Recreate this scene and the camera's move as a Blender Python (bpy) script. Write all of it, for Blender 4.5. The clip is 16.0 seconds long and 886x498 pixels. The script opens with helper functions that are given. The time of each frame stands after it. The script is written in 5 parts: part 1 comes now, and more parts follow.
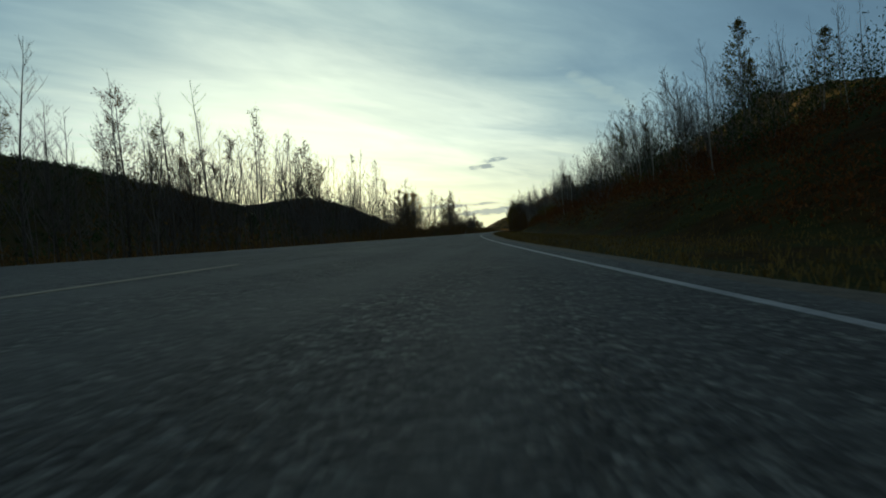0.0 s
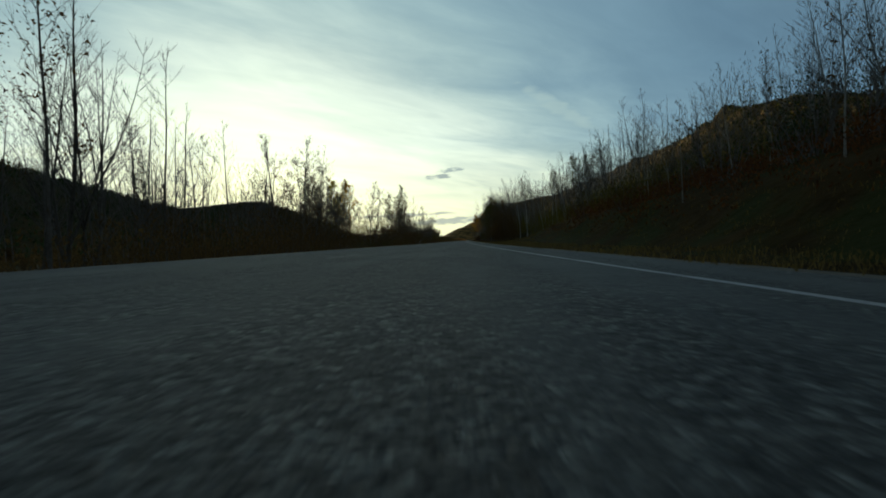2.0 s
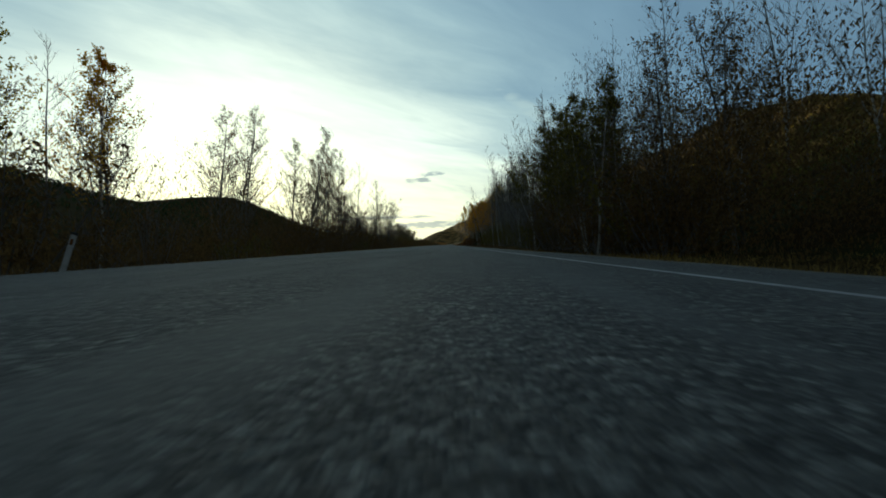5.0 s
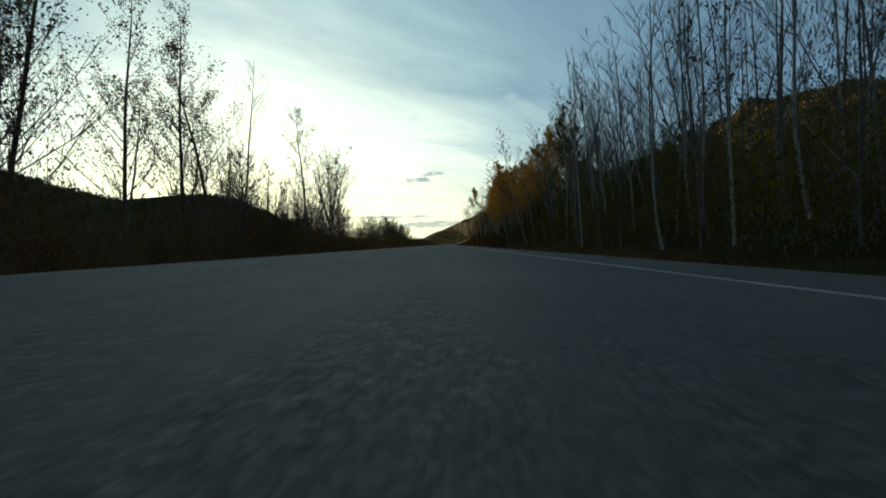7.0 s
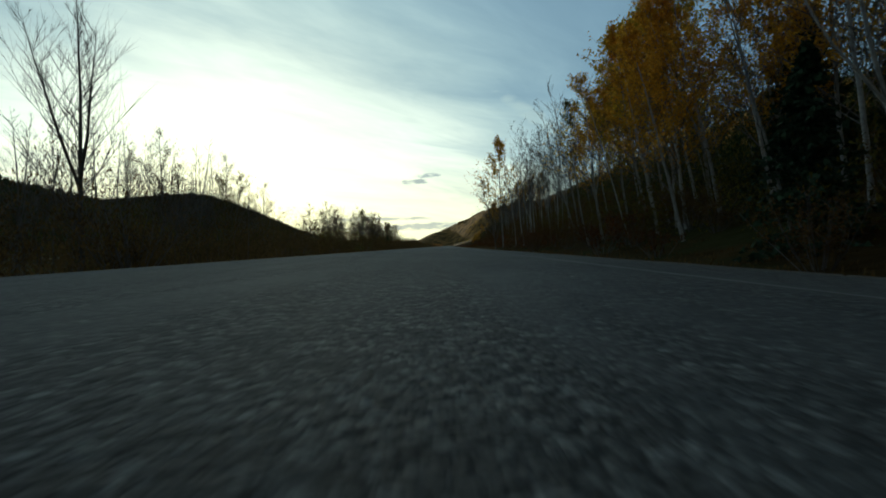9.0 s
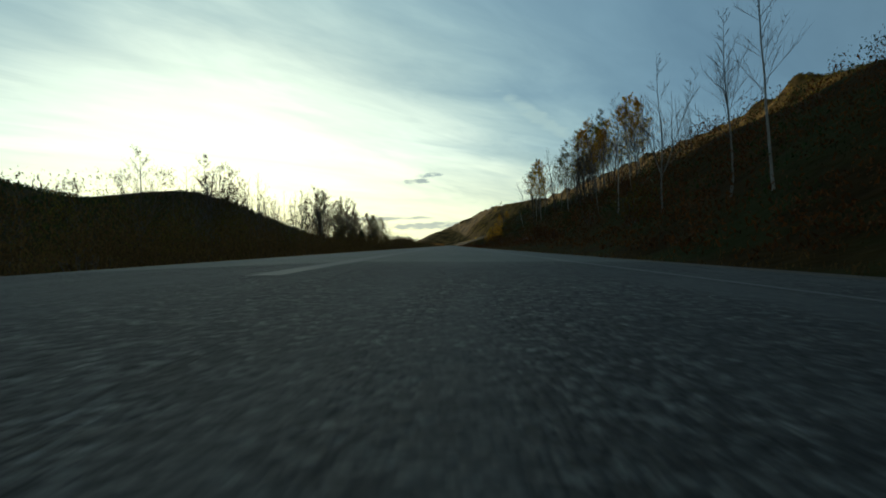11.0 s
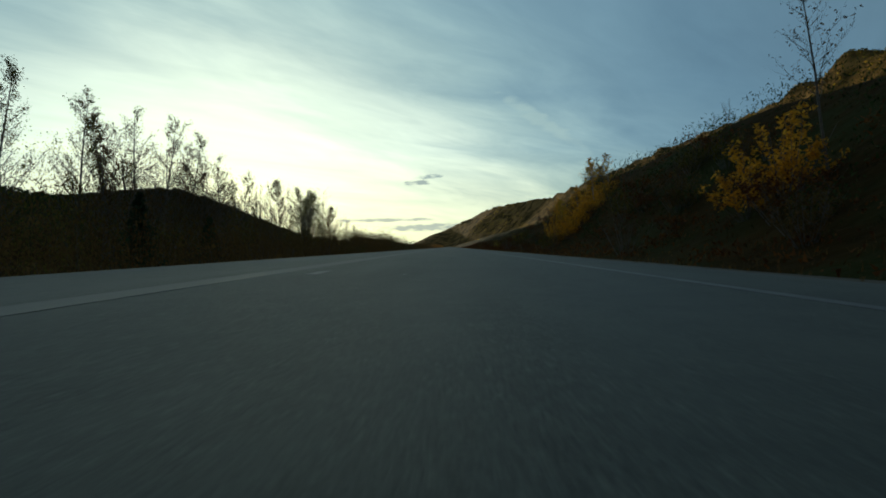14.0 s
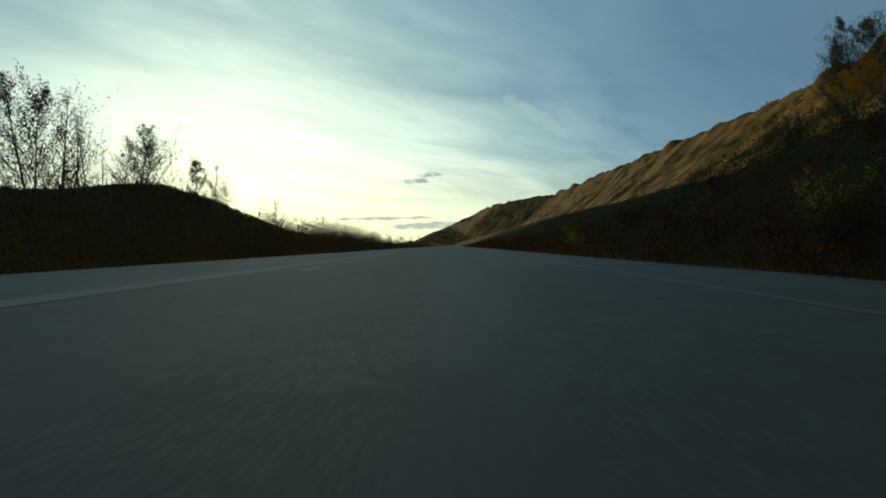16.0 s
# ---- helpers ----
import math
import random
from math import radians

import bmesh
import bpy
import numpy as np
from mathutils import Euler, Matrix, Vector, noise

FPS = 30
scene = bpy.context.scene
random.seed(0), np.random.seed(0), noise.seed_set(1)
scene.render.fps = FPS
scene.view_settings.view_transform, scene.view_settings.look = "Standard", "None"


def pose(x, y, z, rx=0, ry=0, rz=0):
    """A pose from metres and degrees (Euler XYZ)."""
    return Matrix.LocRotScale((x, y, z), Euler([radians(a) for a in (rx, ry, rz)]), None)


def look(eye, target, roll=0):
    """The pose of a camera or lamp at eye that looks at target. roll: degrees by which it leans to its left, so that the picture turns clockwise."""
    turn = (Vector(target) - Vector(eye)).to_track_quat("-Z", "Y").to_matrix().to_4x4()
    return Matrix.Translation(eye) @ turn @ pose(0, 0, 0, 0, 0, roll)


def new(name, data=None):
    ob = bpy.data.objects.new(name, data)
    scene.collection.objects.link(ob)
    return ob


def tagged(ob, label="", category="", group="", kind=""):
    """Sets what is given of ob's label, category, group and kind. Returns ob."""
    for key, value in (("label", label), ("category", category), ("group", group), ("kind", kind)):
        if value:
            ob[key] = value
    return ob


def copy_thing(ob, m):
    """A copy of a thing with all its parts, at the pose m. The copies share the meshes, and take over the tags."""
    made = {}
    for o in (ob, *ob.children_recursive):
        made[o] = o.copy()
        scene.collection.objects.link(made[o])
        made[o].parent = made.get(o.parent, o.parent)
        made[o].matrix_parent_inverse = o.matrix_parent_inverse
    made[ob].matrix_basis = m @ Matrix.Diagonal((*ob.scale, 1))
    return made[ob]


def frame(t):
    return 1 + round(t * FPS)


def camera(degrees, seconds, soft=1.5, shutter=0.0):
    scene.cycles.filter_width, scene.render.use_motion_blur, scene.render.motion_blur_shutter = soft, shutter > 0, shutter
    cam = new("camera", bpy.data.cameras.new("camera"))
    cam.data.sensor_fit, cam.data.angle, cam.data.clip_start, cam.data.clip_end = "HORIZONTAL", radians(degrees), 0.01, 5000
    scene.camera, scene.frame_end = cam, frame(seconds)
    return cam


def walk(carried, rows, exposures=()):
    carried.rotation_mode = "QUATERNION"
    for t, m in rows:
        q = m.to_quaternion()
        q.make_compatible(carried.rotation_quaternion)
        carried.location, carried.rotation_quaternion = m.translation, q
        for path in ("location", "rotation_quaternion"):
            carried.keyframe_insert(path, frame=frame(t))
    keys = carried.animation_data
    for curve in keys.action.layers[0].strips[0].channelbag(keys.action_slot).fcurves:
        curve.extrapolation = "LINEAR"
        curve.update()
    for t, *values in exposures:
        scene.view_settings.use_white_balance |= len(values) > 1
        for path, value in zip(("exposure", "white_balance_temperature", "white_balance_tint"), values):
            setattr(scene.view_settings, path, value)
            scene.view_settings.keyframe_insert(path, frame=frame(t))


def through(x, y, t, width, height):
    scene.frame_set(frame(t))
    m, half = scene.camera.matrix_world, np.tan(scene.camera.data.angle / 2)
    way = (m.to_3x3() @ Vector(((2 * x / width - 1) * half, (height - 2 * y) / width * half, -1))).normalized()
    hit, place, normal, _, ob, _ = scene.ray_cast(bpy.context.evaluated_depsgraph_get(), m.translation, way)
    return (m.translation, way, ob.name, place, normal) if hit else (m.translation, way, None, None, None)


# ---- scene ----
# The camera rides low behind a bumper, along the right lane of a two-lane road.
SPEED = 33.0


def centre(y):
    """Sideways place of the road's crown line: a right-hand bend that runs out into a straight."""
    return 5.2 * max(0.0, 1 - y / 150) ** 2.8 + 6.0 * max(0.0, 1 - y / 450) ** 2


def fall_right(y):
    """Crossfall of the right lane, tilted in the bend."""
    return 0.020 + 0.050 * min(1.0, max(0.0, 1 - y / 150)) ** 0.9


def fall_left(y):
    return 0.040 - fall_right(y)


def road_z(y, x):
    return -fall_right(y) * x if x > 0 else fall_left(y) * x


# seconds, yaw, pitch, distance right of the crown, height over the lane
RIDE = [
    (0.0, 7.88, -1.48, 2.14, 0.300), (0.5, 6.65, -1.14, 2.06, 0.285), (1.0, 5.64, -0.81, 1.98, 0.270),
    (1.5, 4.45, -0.89, 1.88, 0.262), (2.0, 3.21, -0.79, 1.76, 0.258), (2.5, 2.51, -0.64, 1.65, 0.255),
    (3.0, 1.93, -0.83, 1.55, 0.252), (3.5, 1.35, -0.67, 1.48, 0.250), (4.0, 1.01, -0.55, 1.46, 0.250),
    (5.25, 0.97, -0.44, 1.47, 0.250), (6.5, 0.98, -0.36, 1.49, 0.250), (7.0, 0.92, -0.48, 1.50, 0.250),
    (7.5, 0.92, -0.48, 1.48, 0.250), (8.0, 0.92, -0.48, 1.46, 0.250), (8.5, 0.74, -0.31, 1.44, 0.250),
    (9.0, 0.56, -0.31, 1.43, 0.250), (9.5, 0.42, -0.31, 1.45, 0.250), (10.75, 0.70, -0.34, 1.54, 0.250),
    (12.0, 0.92, -0.37, 1.63, 0.250), (12.5, 0.92, -0.31, 1.66, 0.250), (13.0, 0.98, -0.31, 1.70, 0.250),
    (13.5, 0.92, -0.31, 1.73, 0.250), (14.0, 0.80, -0.19, 1.76, 0.250), (14.5, 0.74, -0.08, 1.80, 0.250),
    (15.0, 0.74, -0.37, 1.84, 0.250), (15.5, 0.77, -0.08, 1.89, 0.250), (16.0, 0.74, -0.37, 1.93, 0.250),
]

cam = camera(78.0, 16.0, soft=1.8, shutter=0.035)
rows = []
for t, yaw, pitch, off, high in RIDE:
    y = SPEED * t
    roll = math.degrees(math.atan(fall_right(y)))
    rows.append((t, pose(centre(y) + off, y, road_z(y, off) + high, 90 + pitch, roll, yaw)))
walk(cam, rows, exposures=[(0.0, -0.25, 5950, 3.4), (2.5, -0.12, 5930, 3.6), (4.5, 0.0, 5890, 4.2), (6.5, 0.06, 5880, 4.6), (9.5, 0.02, 5930, 3.4), (12.0, -0.12, 5900, 1.0), (16.0, -0.17, 5860, 0.3)])

# ---- sky and sun ----
SUN_LEFT, SUN_UP = radians(22.0), radians(2.7)
sun_dir = Vector((-math.sin(SUN_LEFT) * math.cos(SUN_UP), math.cos(SUN_LEFT) * math.cos(SUN_UP), math.sin(SUN_UP)))

# colour of the lit haze by degrees from the sun
GLOW = [(0, (1.88, 1.82, 1.19)), (8, (1.52, 1.51, 1.06)), (15, (1.21, 1.26, 0.96)), (19, (1.03, 1.10, 0.88)), (22, (0.87, 0.95, 0.79)), (25, (0.68, 0.79, 0.695)),
        (29, (0.48, 0.61, 0.585)), (34, (0.325, 0.455, 0.495)), (41, (0.23, 0.345, 0.415)), (56, (0.155, 0.255, 0.34)), (80, (0.150, 0.208, 0.245)), (125, (0.12, 0.15, 0.165))]
VEIL_SHIFT, FIBRE_SHIFT = 14.0, 3.2

world = bpy.data.worlds.new("evening_sky")
scene.world = world
world.use_nodes = True
wt = world.node_tree
wt.nodes.clear()


def wnode(kind, **inputs):
    n = wt.nodes.new(kind)
    for key, value in inputs.items():
        n.inputs[int(key[1:])].default_value = value
    return n


sky = wnode("ShaderNodeTexSky")
sky.sky_type = "NISHITA"
sky.sun_disc = False
sky.sun_elevation = SUN_UP
sky.sun_rotation = -SUN_LEFT
sky.altitude, sky.air_density, sky.dust_density, sky.ozone_density = 500, 1.0, 0.6, 4.0
coord = wnode("ShaderNodeTexCoord")
# cloud layers lie in a flat sheet overhead: direction divided by its height
split = wnode("ShaderNodeSeparateXYZ")
wt.links.new(coord.outputs["Generated"], split.inputs[0])
lift = wnode("ShaderNodeMath", i1=0.10)
lift.operation = "ADD"
wt.links.new(split.outputs[2], lift.inputs[0])
floor_up = wnode("ShaderNodeMath", i1=0.03)
floor_up.operation = "MAXIMUM"
wt.links.new(lift.outputs[0], floor_up.inputs[0])
sheet = wnode("ShaderNodeVectorMath")
sheet.operation = "DIVIDE"
wt.links.new(coord.outputs["Generated"], sheet.inputs[0])
wt.links.new(floor_up.outputs[0], sheet.inputs[1])
streak = wnode("ShaderNodeMapping")
streak.vector_type = "TEXTURE"
streak.inputs["Rotation"].default_value = (0, 0, radians(-42))
streak.inputs["Scale"].default_value = (1.0, 2.6, 1000.0)
wt.links.new(sheet.outputs[0], streak.inputs[0])
veil = wnode("ShaderNodeTexNoise")
veil.inputs["Scale"].default_value, veil.inputs["Detail"].default_value = 1.6, 9.0
veil.inputs["Roughness"].default_value, veil.inputs["Distortion"].default_value = 0.56, 0.7
wt.links.new(streak.outputs[0], veil.inputs["Vector"])
cover = wnode("ShaderNodeMapRange", i1=0.30, i2=0.66, i3=0.86, i4=0.99)
wt.links.new(veil.outputs[0], cover.inputs[0])


def wmath(operation, first, second=None, third=None):
    n = wt.nodes.new("ShaderNodeMath")
    n.operation = operation
    for k, v in enumerate((first, second, third)):
        if v is None:
            continue
        if isinstance(v, (int, float)):
            n.inputs[k].default_value = v
        else:
            wt.links.new(v, n.inputs[k])
    return n.outputs[0]


def wdot(axis):
    n = wnode("ShaderNodeVectorMath")
    n.operation = "DOT_PRODUCT"
    n.inputs[1].default_value = axis
    wt.links.new(coord.outputs["Generated"], n.inputs[0])
    return n.outputs["Value"]


# fine combed streaks in the same sheet
comb = wnode("ShaderNodeMapping")
comb.vector_type = "TEXTURE"
comb.inputs["Rotation"].default_value = (0, 0, radians(-46))
comb.inputs["Scale"].default_value = (1.0, 3.0, 1000.0)
wt.links.new(sheet.outputs[0], comb.inputs[0])
fibre = wnode("ShaderNodeTexNoise")
fibre.inputs["Scale"].default_value, fibre.inputs["Detail"].default_value = 4.2, 7.0
fibre.inputs["Roughness"].default_value, fibre.inputs["Distortion"].default_value = 0.58, 1.1
wt.links.new(comb.outputs[0], fibre.inputs["Vector"])
# the haze glows round the sun and falls off faster upwards than along the horizon
aside = wmath("ARCTAN2", wdot((math.cos(SUN_LEFT), math.sin(SUN_LEFT), 0)), wdot((-math.sin(SUN_LEFT), math.cos(SUN_LEFT), 0)))
low_wide = wnode("ShaderNodeMapRange", i1=0.02, i2=0.26, i3=0.70, i4=1.0)
wt.links.new(split.outputs[2], low_wide.inputs[0])
aside = wmath("MULTIPLY", aside, low_wide.outputs[0])
above = wmath("MULTIPLY", wmath("SUBTRACT", wmath("ARCSINE", split.outputs[2]), radians(3.7)), 1.4)
away = wmath("SQRT", wmath("ADD", wmath("MULTIPLY", aside, aside), wmath("MULTIPLY", above, above)))
reach_deg = wmath("MULTIPLY", away, 180 / math.pi)
reach_deg = wmath("MULTIPLY_ADD", wmath("SUBTRACT", 0.5, veil.outputs[0]), VEIL_SHIFT, reach_deg)
reach_deg = wmath("MULTIPLY_ADD", wmath("SUBTRACT", 0.5, fibre.outputs[0]), FIBRE_SHIFT, reach_deg)
tone = wnode("ShaderNodeValToRGB")
ramp = tone.color_ramp
ramp.interpolation = "B_SPLINE"
for k, (degrees, colour) in enumerate(GLOW):
    stop = ramp.elements[k] if k < 2 else ramp.elements.new(degrees / 130)
    stop.position, stop.color = degrees / 130, (*(c / 2 for c in colour), 1)
wt.links.new(wmath("DIVIDE", reach_deg, 130.0), tone.inputs[0])
bright = wnode("ShaderNodeVectorMath")
bright.operation = "SCALE"
wt.links.new(tone.outputs[0], bright.inputs[0])
thick = wnode("ShaderNodeMapRange", i1=0.35, i2=0.68, i3=24.4, i4=25.8)
wt.links.new(fibre.outputs[0], thick.inputs[0])
wt.links.new(thick.outputs[0], bright.inputs["Scale"])
# the veil turns yellower low over the horizon
low_sky = wnode("ShaderNodeMapRange", i1=0.02, i2=0.17, i3=1.0, i4=0.0)
wt.links.new(split.outputs[2], low_sky.inputs[0])
warm = wnode("ShaderNodeMix")
warm.data_type, warm.blend_type = "RGBA", "MULTIPLY"
warm.inputs[7].default_value = (1.10, 1.0, 0.80, 1)
wt.links.new(low_sky.outputs[0], warm.inputs[0])
wt.links.new(bright.outputs[0], warm.inputs[6])
blend = wnode("ShaderNodeMix")
blend.data_type = "RGBA"
wt.links.new(cover.outputs[0], blend.inputs[0])
clear = wnode("ShaderNodeVectorMath")
clear.operation = "SCALE"
clear.inputs["Scale"].default_value = 1.25
wt.links.new(sky.outputs[0], clear.inputs[0])
wt.links.new(clear.outputs[0], blend.inputs[6])
wt.links.new(warm.outputs[2], blend.inputs[7])


def cloud_patch(last, left, up, wide, high, tilt, colour, amount, grain):
    """A torn grey cloud of its own: an oval round one direction, frayed by noise. Angles in degrees."""
    a, e = radians(left), radians(up)
    mid = Vector((-math.sin(a) * math.cos(e), math.cos(a) * math.cos(e), math.sin(e)))
    right = Vector((math.cos(a), math.sin(a), 0))
    over = right.cross(mid)
    t = radians(tilt)
    axes = ((right * math.cos(t) + over * math.sin(t)) / radians(wide), (over * math.cos(t) - right * math.sin(t)) / radians(high))
    total = None
    for axis in axes:
        dot = wnode("ShaderNodeVectorMath")
        dot.operation = "DOT_PRODUCT"
        dot.inputs[1].default_value = axis
        wt.links.new(coord.outputs["Generated"], dot.inputs[0])
        off = wnode("ShaderNodeMath", i1=-axis.dot(mid))
        wt.links.new(dot.outputs["Value"], off.inputs[0])
        sq = wnode("ShaderNodeMath", i1=2.0)
        sq.operation = "POWER"
        wt.links.new(off.outputs[0], sq.inputs[0])
        if total:
            add = wnode("ShaderNodeMath")
            wt.links.new(total, add.inputs[0])
            wt.links.new(sq.outputs[0], add.inputs[1])
            total = add.outputs[0]
        else:
            total = sq.outputs[0]
    fray = wnode("ShaderNodeTexNoise")
    fray.inputs["Scale"].default_value, fray.inputs["Detail"].default_value = grain, 5.0
    squash = wnode("ShaderNodeMapping")
    squash.inputs["Scale"].default_value = (1, 1, 3.5)
    wt.links.new(coord.outputs["Generated"], squash.inputs[0])
    wt.links.new(squash.outputs[0], fray.inputs["Vector"])
    torn = wnode("ShaderNodeMath", i1=3.0)
    torn.operation = "MULTIPLY_ADD"
    torn.inputs[2].default_value = -1.5
    wt.links.new(fray.outputs[0], torn.inputs[0])
    dist = wnode("ShaderNodeMath")
    wt.links.new(total, dist.inputs[0])
    wt.links.new(torn.outputs[0], dist.inputs[1])
    mask = wnode("ShaderNodeMapRange", i1=1.0, i2=0.15, i3=0.0, i4=amount)
    wt.links.new(dist.outputs[0], mask.inputs[0])
    mix = wnode("ShaderNodeMix")
    mix.data_type = "RGBA"
    mix.inputs[7].default_value = (*colour, 1)
    wt.links.new(mask.outputs[0], mix.inputs[0])
    wt.links.new(last, mix.inputs[6])
    return mix.outputs[2]


seen_sky = blend.outputs[2]
seen_sky = cloud_patch(seen_sky, 2.2, 7.35, 1.6, 0.30, 4, (4.2, 5.0, 5.0), 0.8, 60)
seen_sky = cloud_patch(seen_sky, 3.4, 6.75, 1.6, 0.36, 2, (4.0, 4.6, 4.6), 0.8, 60)
seen_sky = cloud_patch(seen_sky, 7.0, 2.95, 6.0, 0.22, 0, (5.0, 5.2, 4.8), 0.7, 40)
seen_sky = cloud_patch(seen_sky, 3.0, 2.1, 5.0, 0.45, 2, (4.6, 5.0, 4.9), 0.7, 50)
seen_sky = cloud_patch(seen_sky, -9.6, 12.6, 5.5, 0.8, -36, (6.2, 7.6, 7.0), 0.5, 26)
back = wnode("ShaderNodeBackground")
back.inputs[1].default_value = 0.08
wt.links.new(seen_sky, back.inputs[0])
out = wnode("ShaderNodeOutputWorld")
wt.links.new(back.outputs[0], out.inputs[0])

lamp = bpy.data.lights.new("sun", "SUN")
lamp.energy, lamp.angle, lamp.color = 3.4, radians(0.6), (1.0, 0.79, 0.51)
sun = new("sun", lamp)
sun.matrix_world = look(sun_dir * 100, (0, 0, 0))


# ---- materials ----
def material(name, low, high, scale=4.0, rough=0.9, bump=0.3, depth=0.02, fine=None, spec=0.3, through=0.0, per_object=0.0, per_island=0.0):
    """Two-scale mottled surface: low and high are its darkest and lightest base colour."""
    m = bpy.data.materials.new(name)
    m.use_nodes = True
    nt = m.node_tree
    shader = nt.nodes["Principled BSDF"]
    tc = nt.nodes.new("ShaderNodeTexCoord")
    big, small = nt.nodes.new("ShaderNodeTexNoise"), nt.nodes.new("ShaderNodeTexNoise")
    big.inputs["Scale"].default_value, big.inputs["Detail"].default_value = scale, 4.0
    small.inputs["Scale"].default_value, small.inputs["Detail"].default_value = fine or scale * 9, 5.0
    for n in (big, small):
        nt.links.new(tc.outputs["Object"], n.inputs["Vector"])
    mixed = nt.nodes.new("ShaderNodeMath")
    mixed.operation = "MULTIPLY_ADD"
    mixed.inputs[1].default_value = 0.5
    half = nt.nodes.new("ShaderNodeMath")
    half.operation = "MULTIPLY"
    half.inputs[1].default_value = 0.5
    nt.links.new(big.outputs[0], half.inputs[0])
    nt.links.new(small.outputs[0], mixed.inputs[0])
    nt.links.new(half.outputs[0], mixed.inputs[2])
    last = mixed.outputs[0]
    for amount, socket in ((per_object, "ob"), (per_island, "isle")):
        if amount:
            src = nt.nodes.new("ShaderNodeObjectInfo").outputs["Random"] if socket == "ob" else nt.nodes.new("ShaderNodeNewGeometry").outputs["Random Per Island"]
            shift = nt.nodes.new("ShaderNodeMapRange")
            shift.inputs[3].default_value, shift.inputs[4].default_value = -amount / 2, amount / 2
            nt.links.new(src, shift.inputs[0])
            add = nt.nodes.new("ShaderNodeMath")
            nt.links.new(shift.outputs[0], add.inputs[0])
            nt.links.new(last, add.inputs[1])
            last = add.outputs[0]
    ramp = nt.nodes.new("ShaderNodeValToRGB")
    ramp.color_ramp.elements[0].position, ramp.color_ramp.elements[1].position = 0.32, 0.68
    ramp.color_ramp.elements[0].color, ramp.color_ramp.elements[1].color = (*low, 1), (*high, 1)
    nt.links.new(last, ramp.inputs[0])
    nt.links.new(ramp.outputs[0], shader.inputs["Base Color"])
    shader.inputs["Roughness"].default_value = rough
    shader.inputs["Specular IOR Level"].default_value = spec
    if bump:
        b = nt.nodes.new("ShaderNodeBump")
        b.inputs["Strength"].default_value, b.inputs["Distance"].default_value = bump, depth
        nt.links.new(mixed.outputs[0], b.inputs["Height"])
        nt.links.new(b.outputs[0], shader.inputs["Normal"])
    if through:
        glow_through = nt.nodes.new("ShaderNodeBsdfTranslucent")
        nt.links.new(ramp.outputs[0], glow_through.inputs["Color"])
        mix = nt.nodes.new("ShaderNodeMixShader")
        mix.inputs[0].default_value = through
        nt.links.new(shader.outputs[0], mix.inputs[1])
        nt.links.new(glow_through.outputs[0], mix.inputs[2])
        nt.links.new(mix.outputs[0], nt.nodes["Material Output"].inputs[0])
    return m


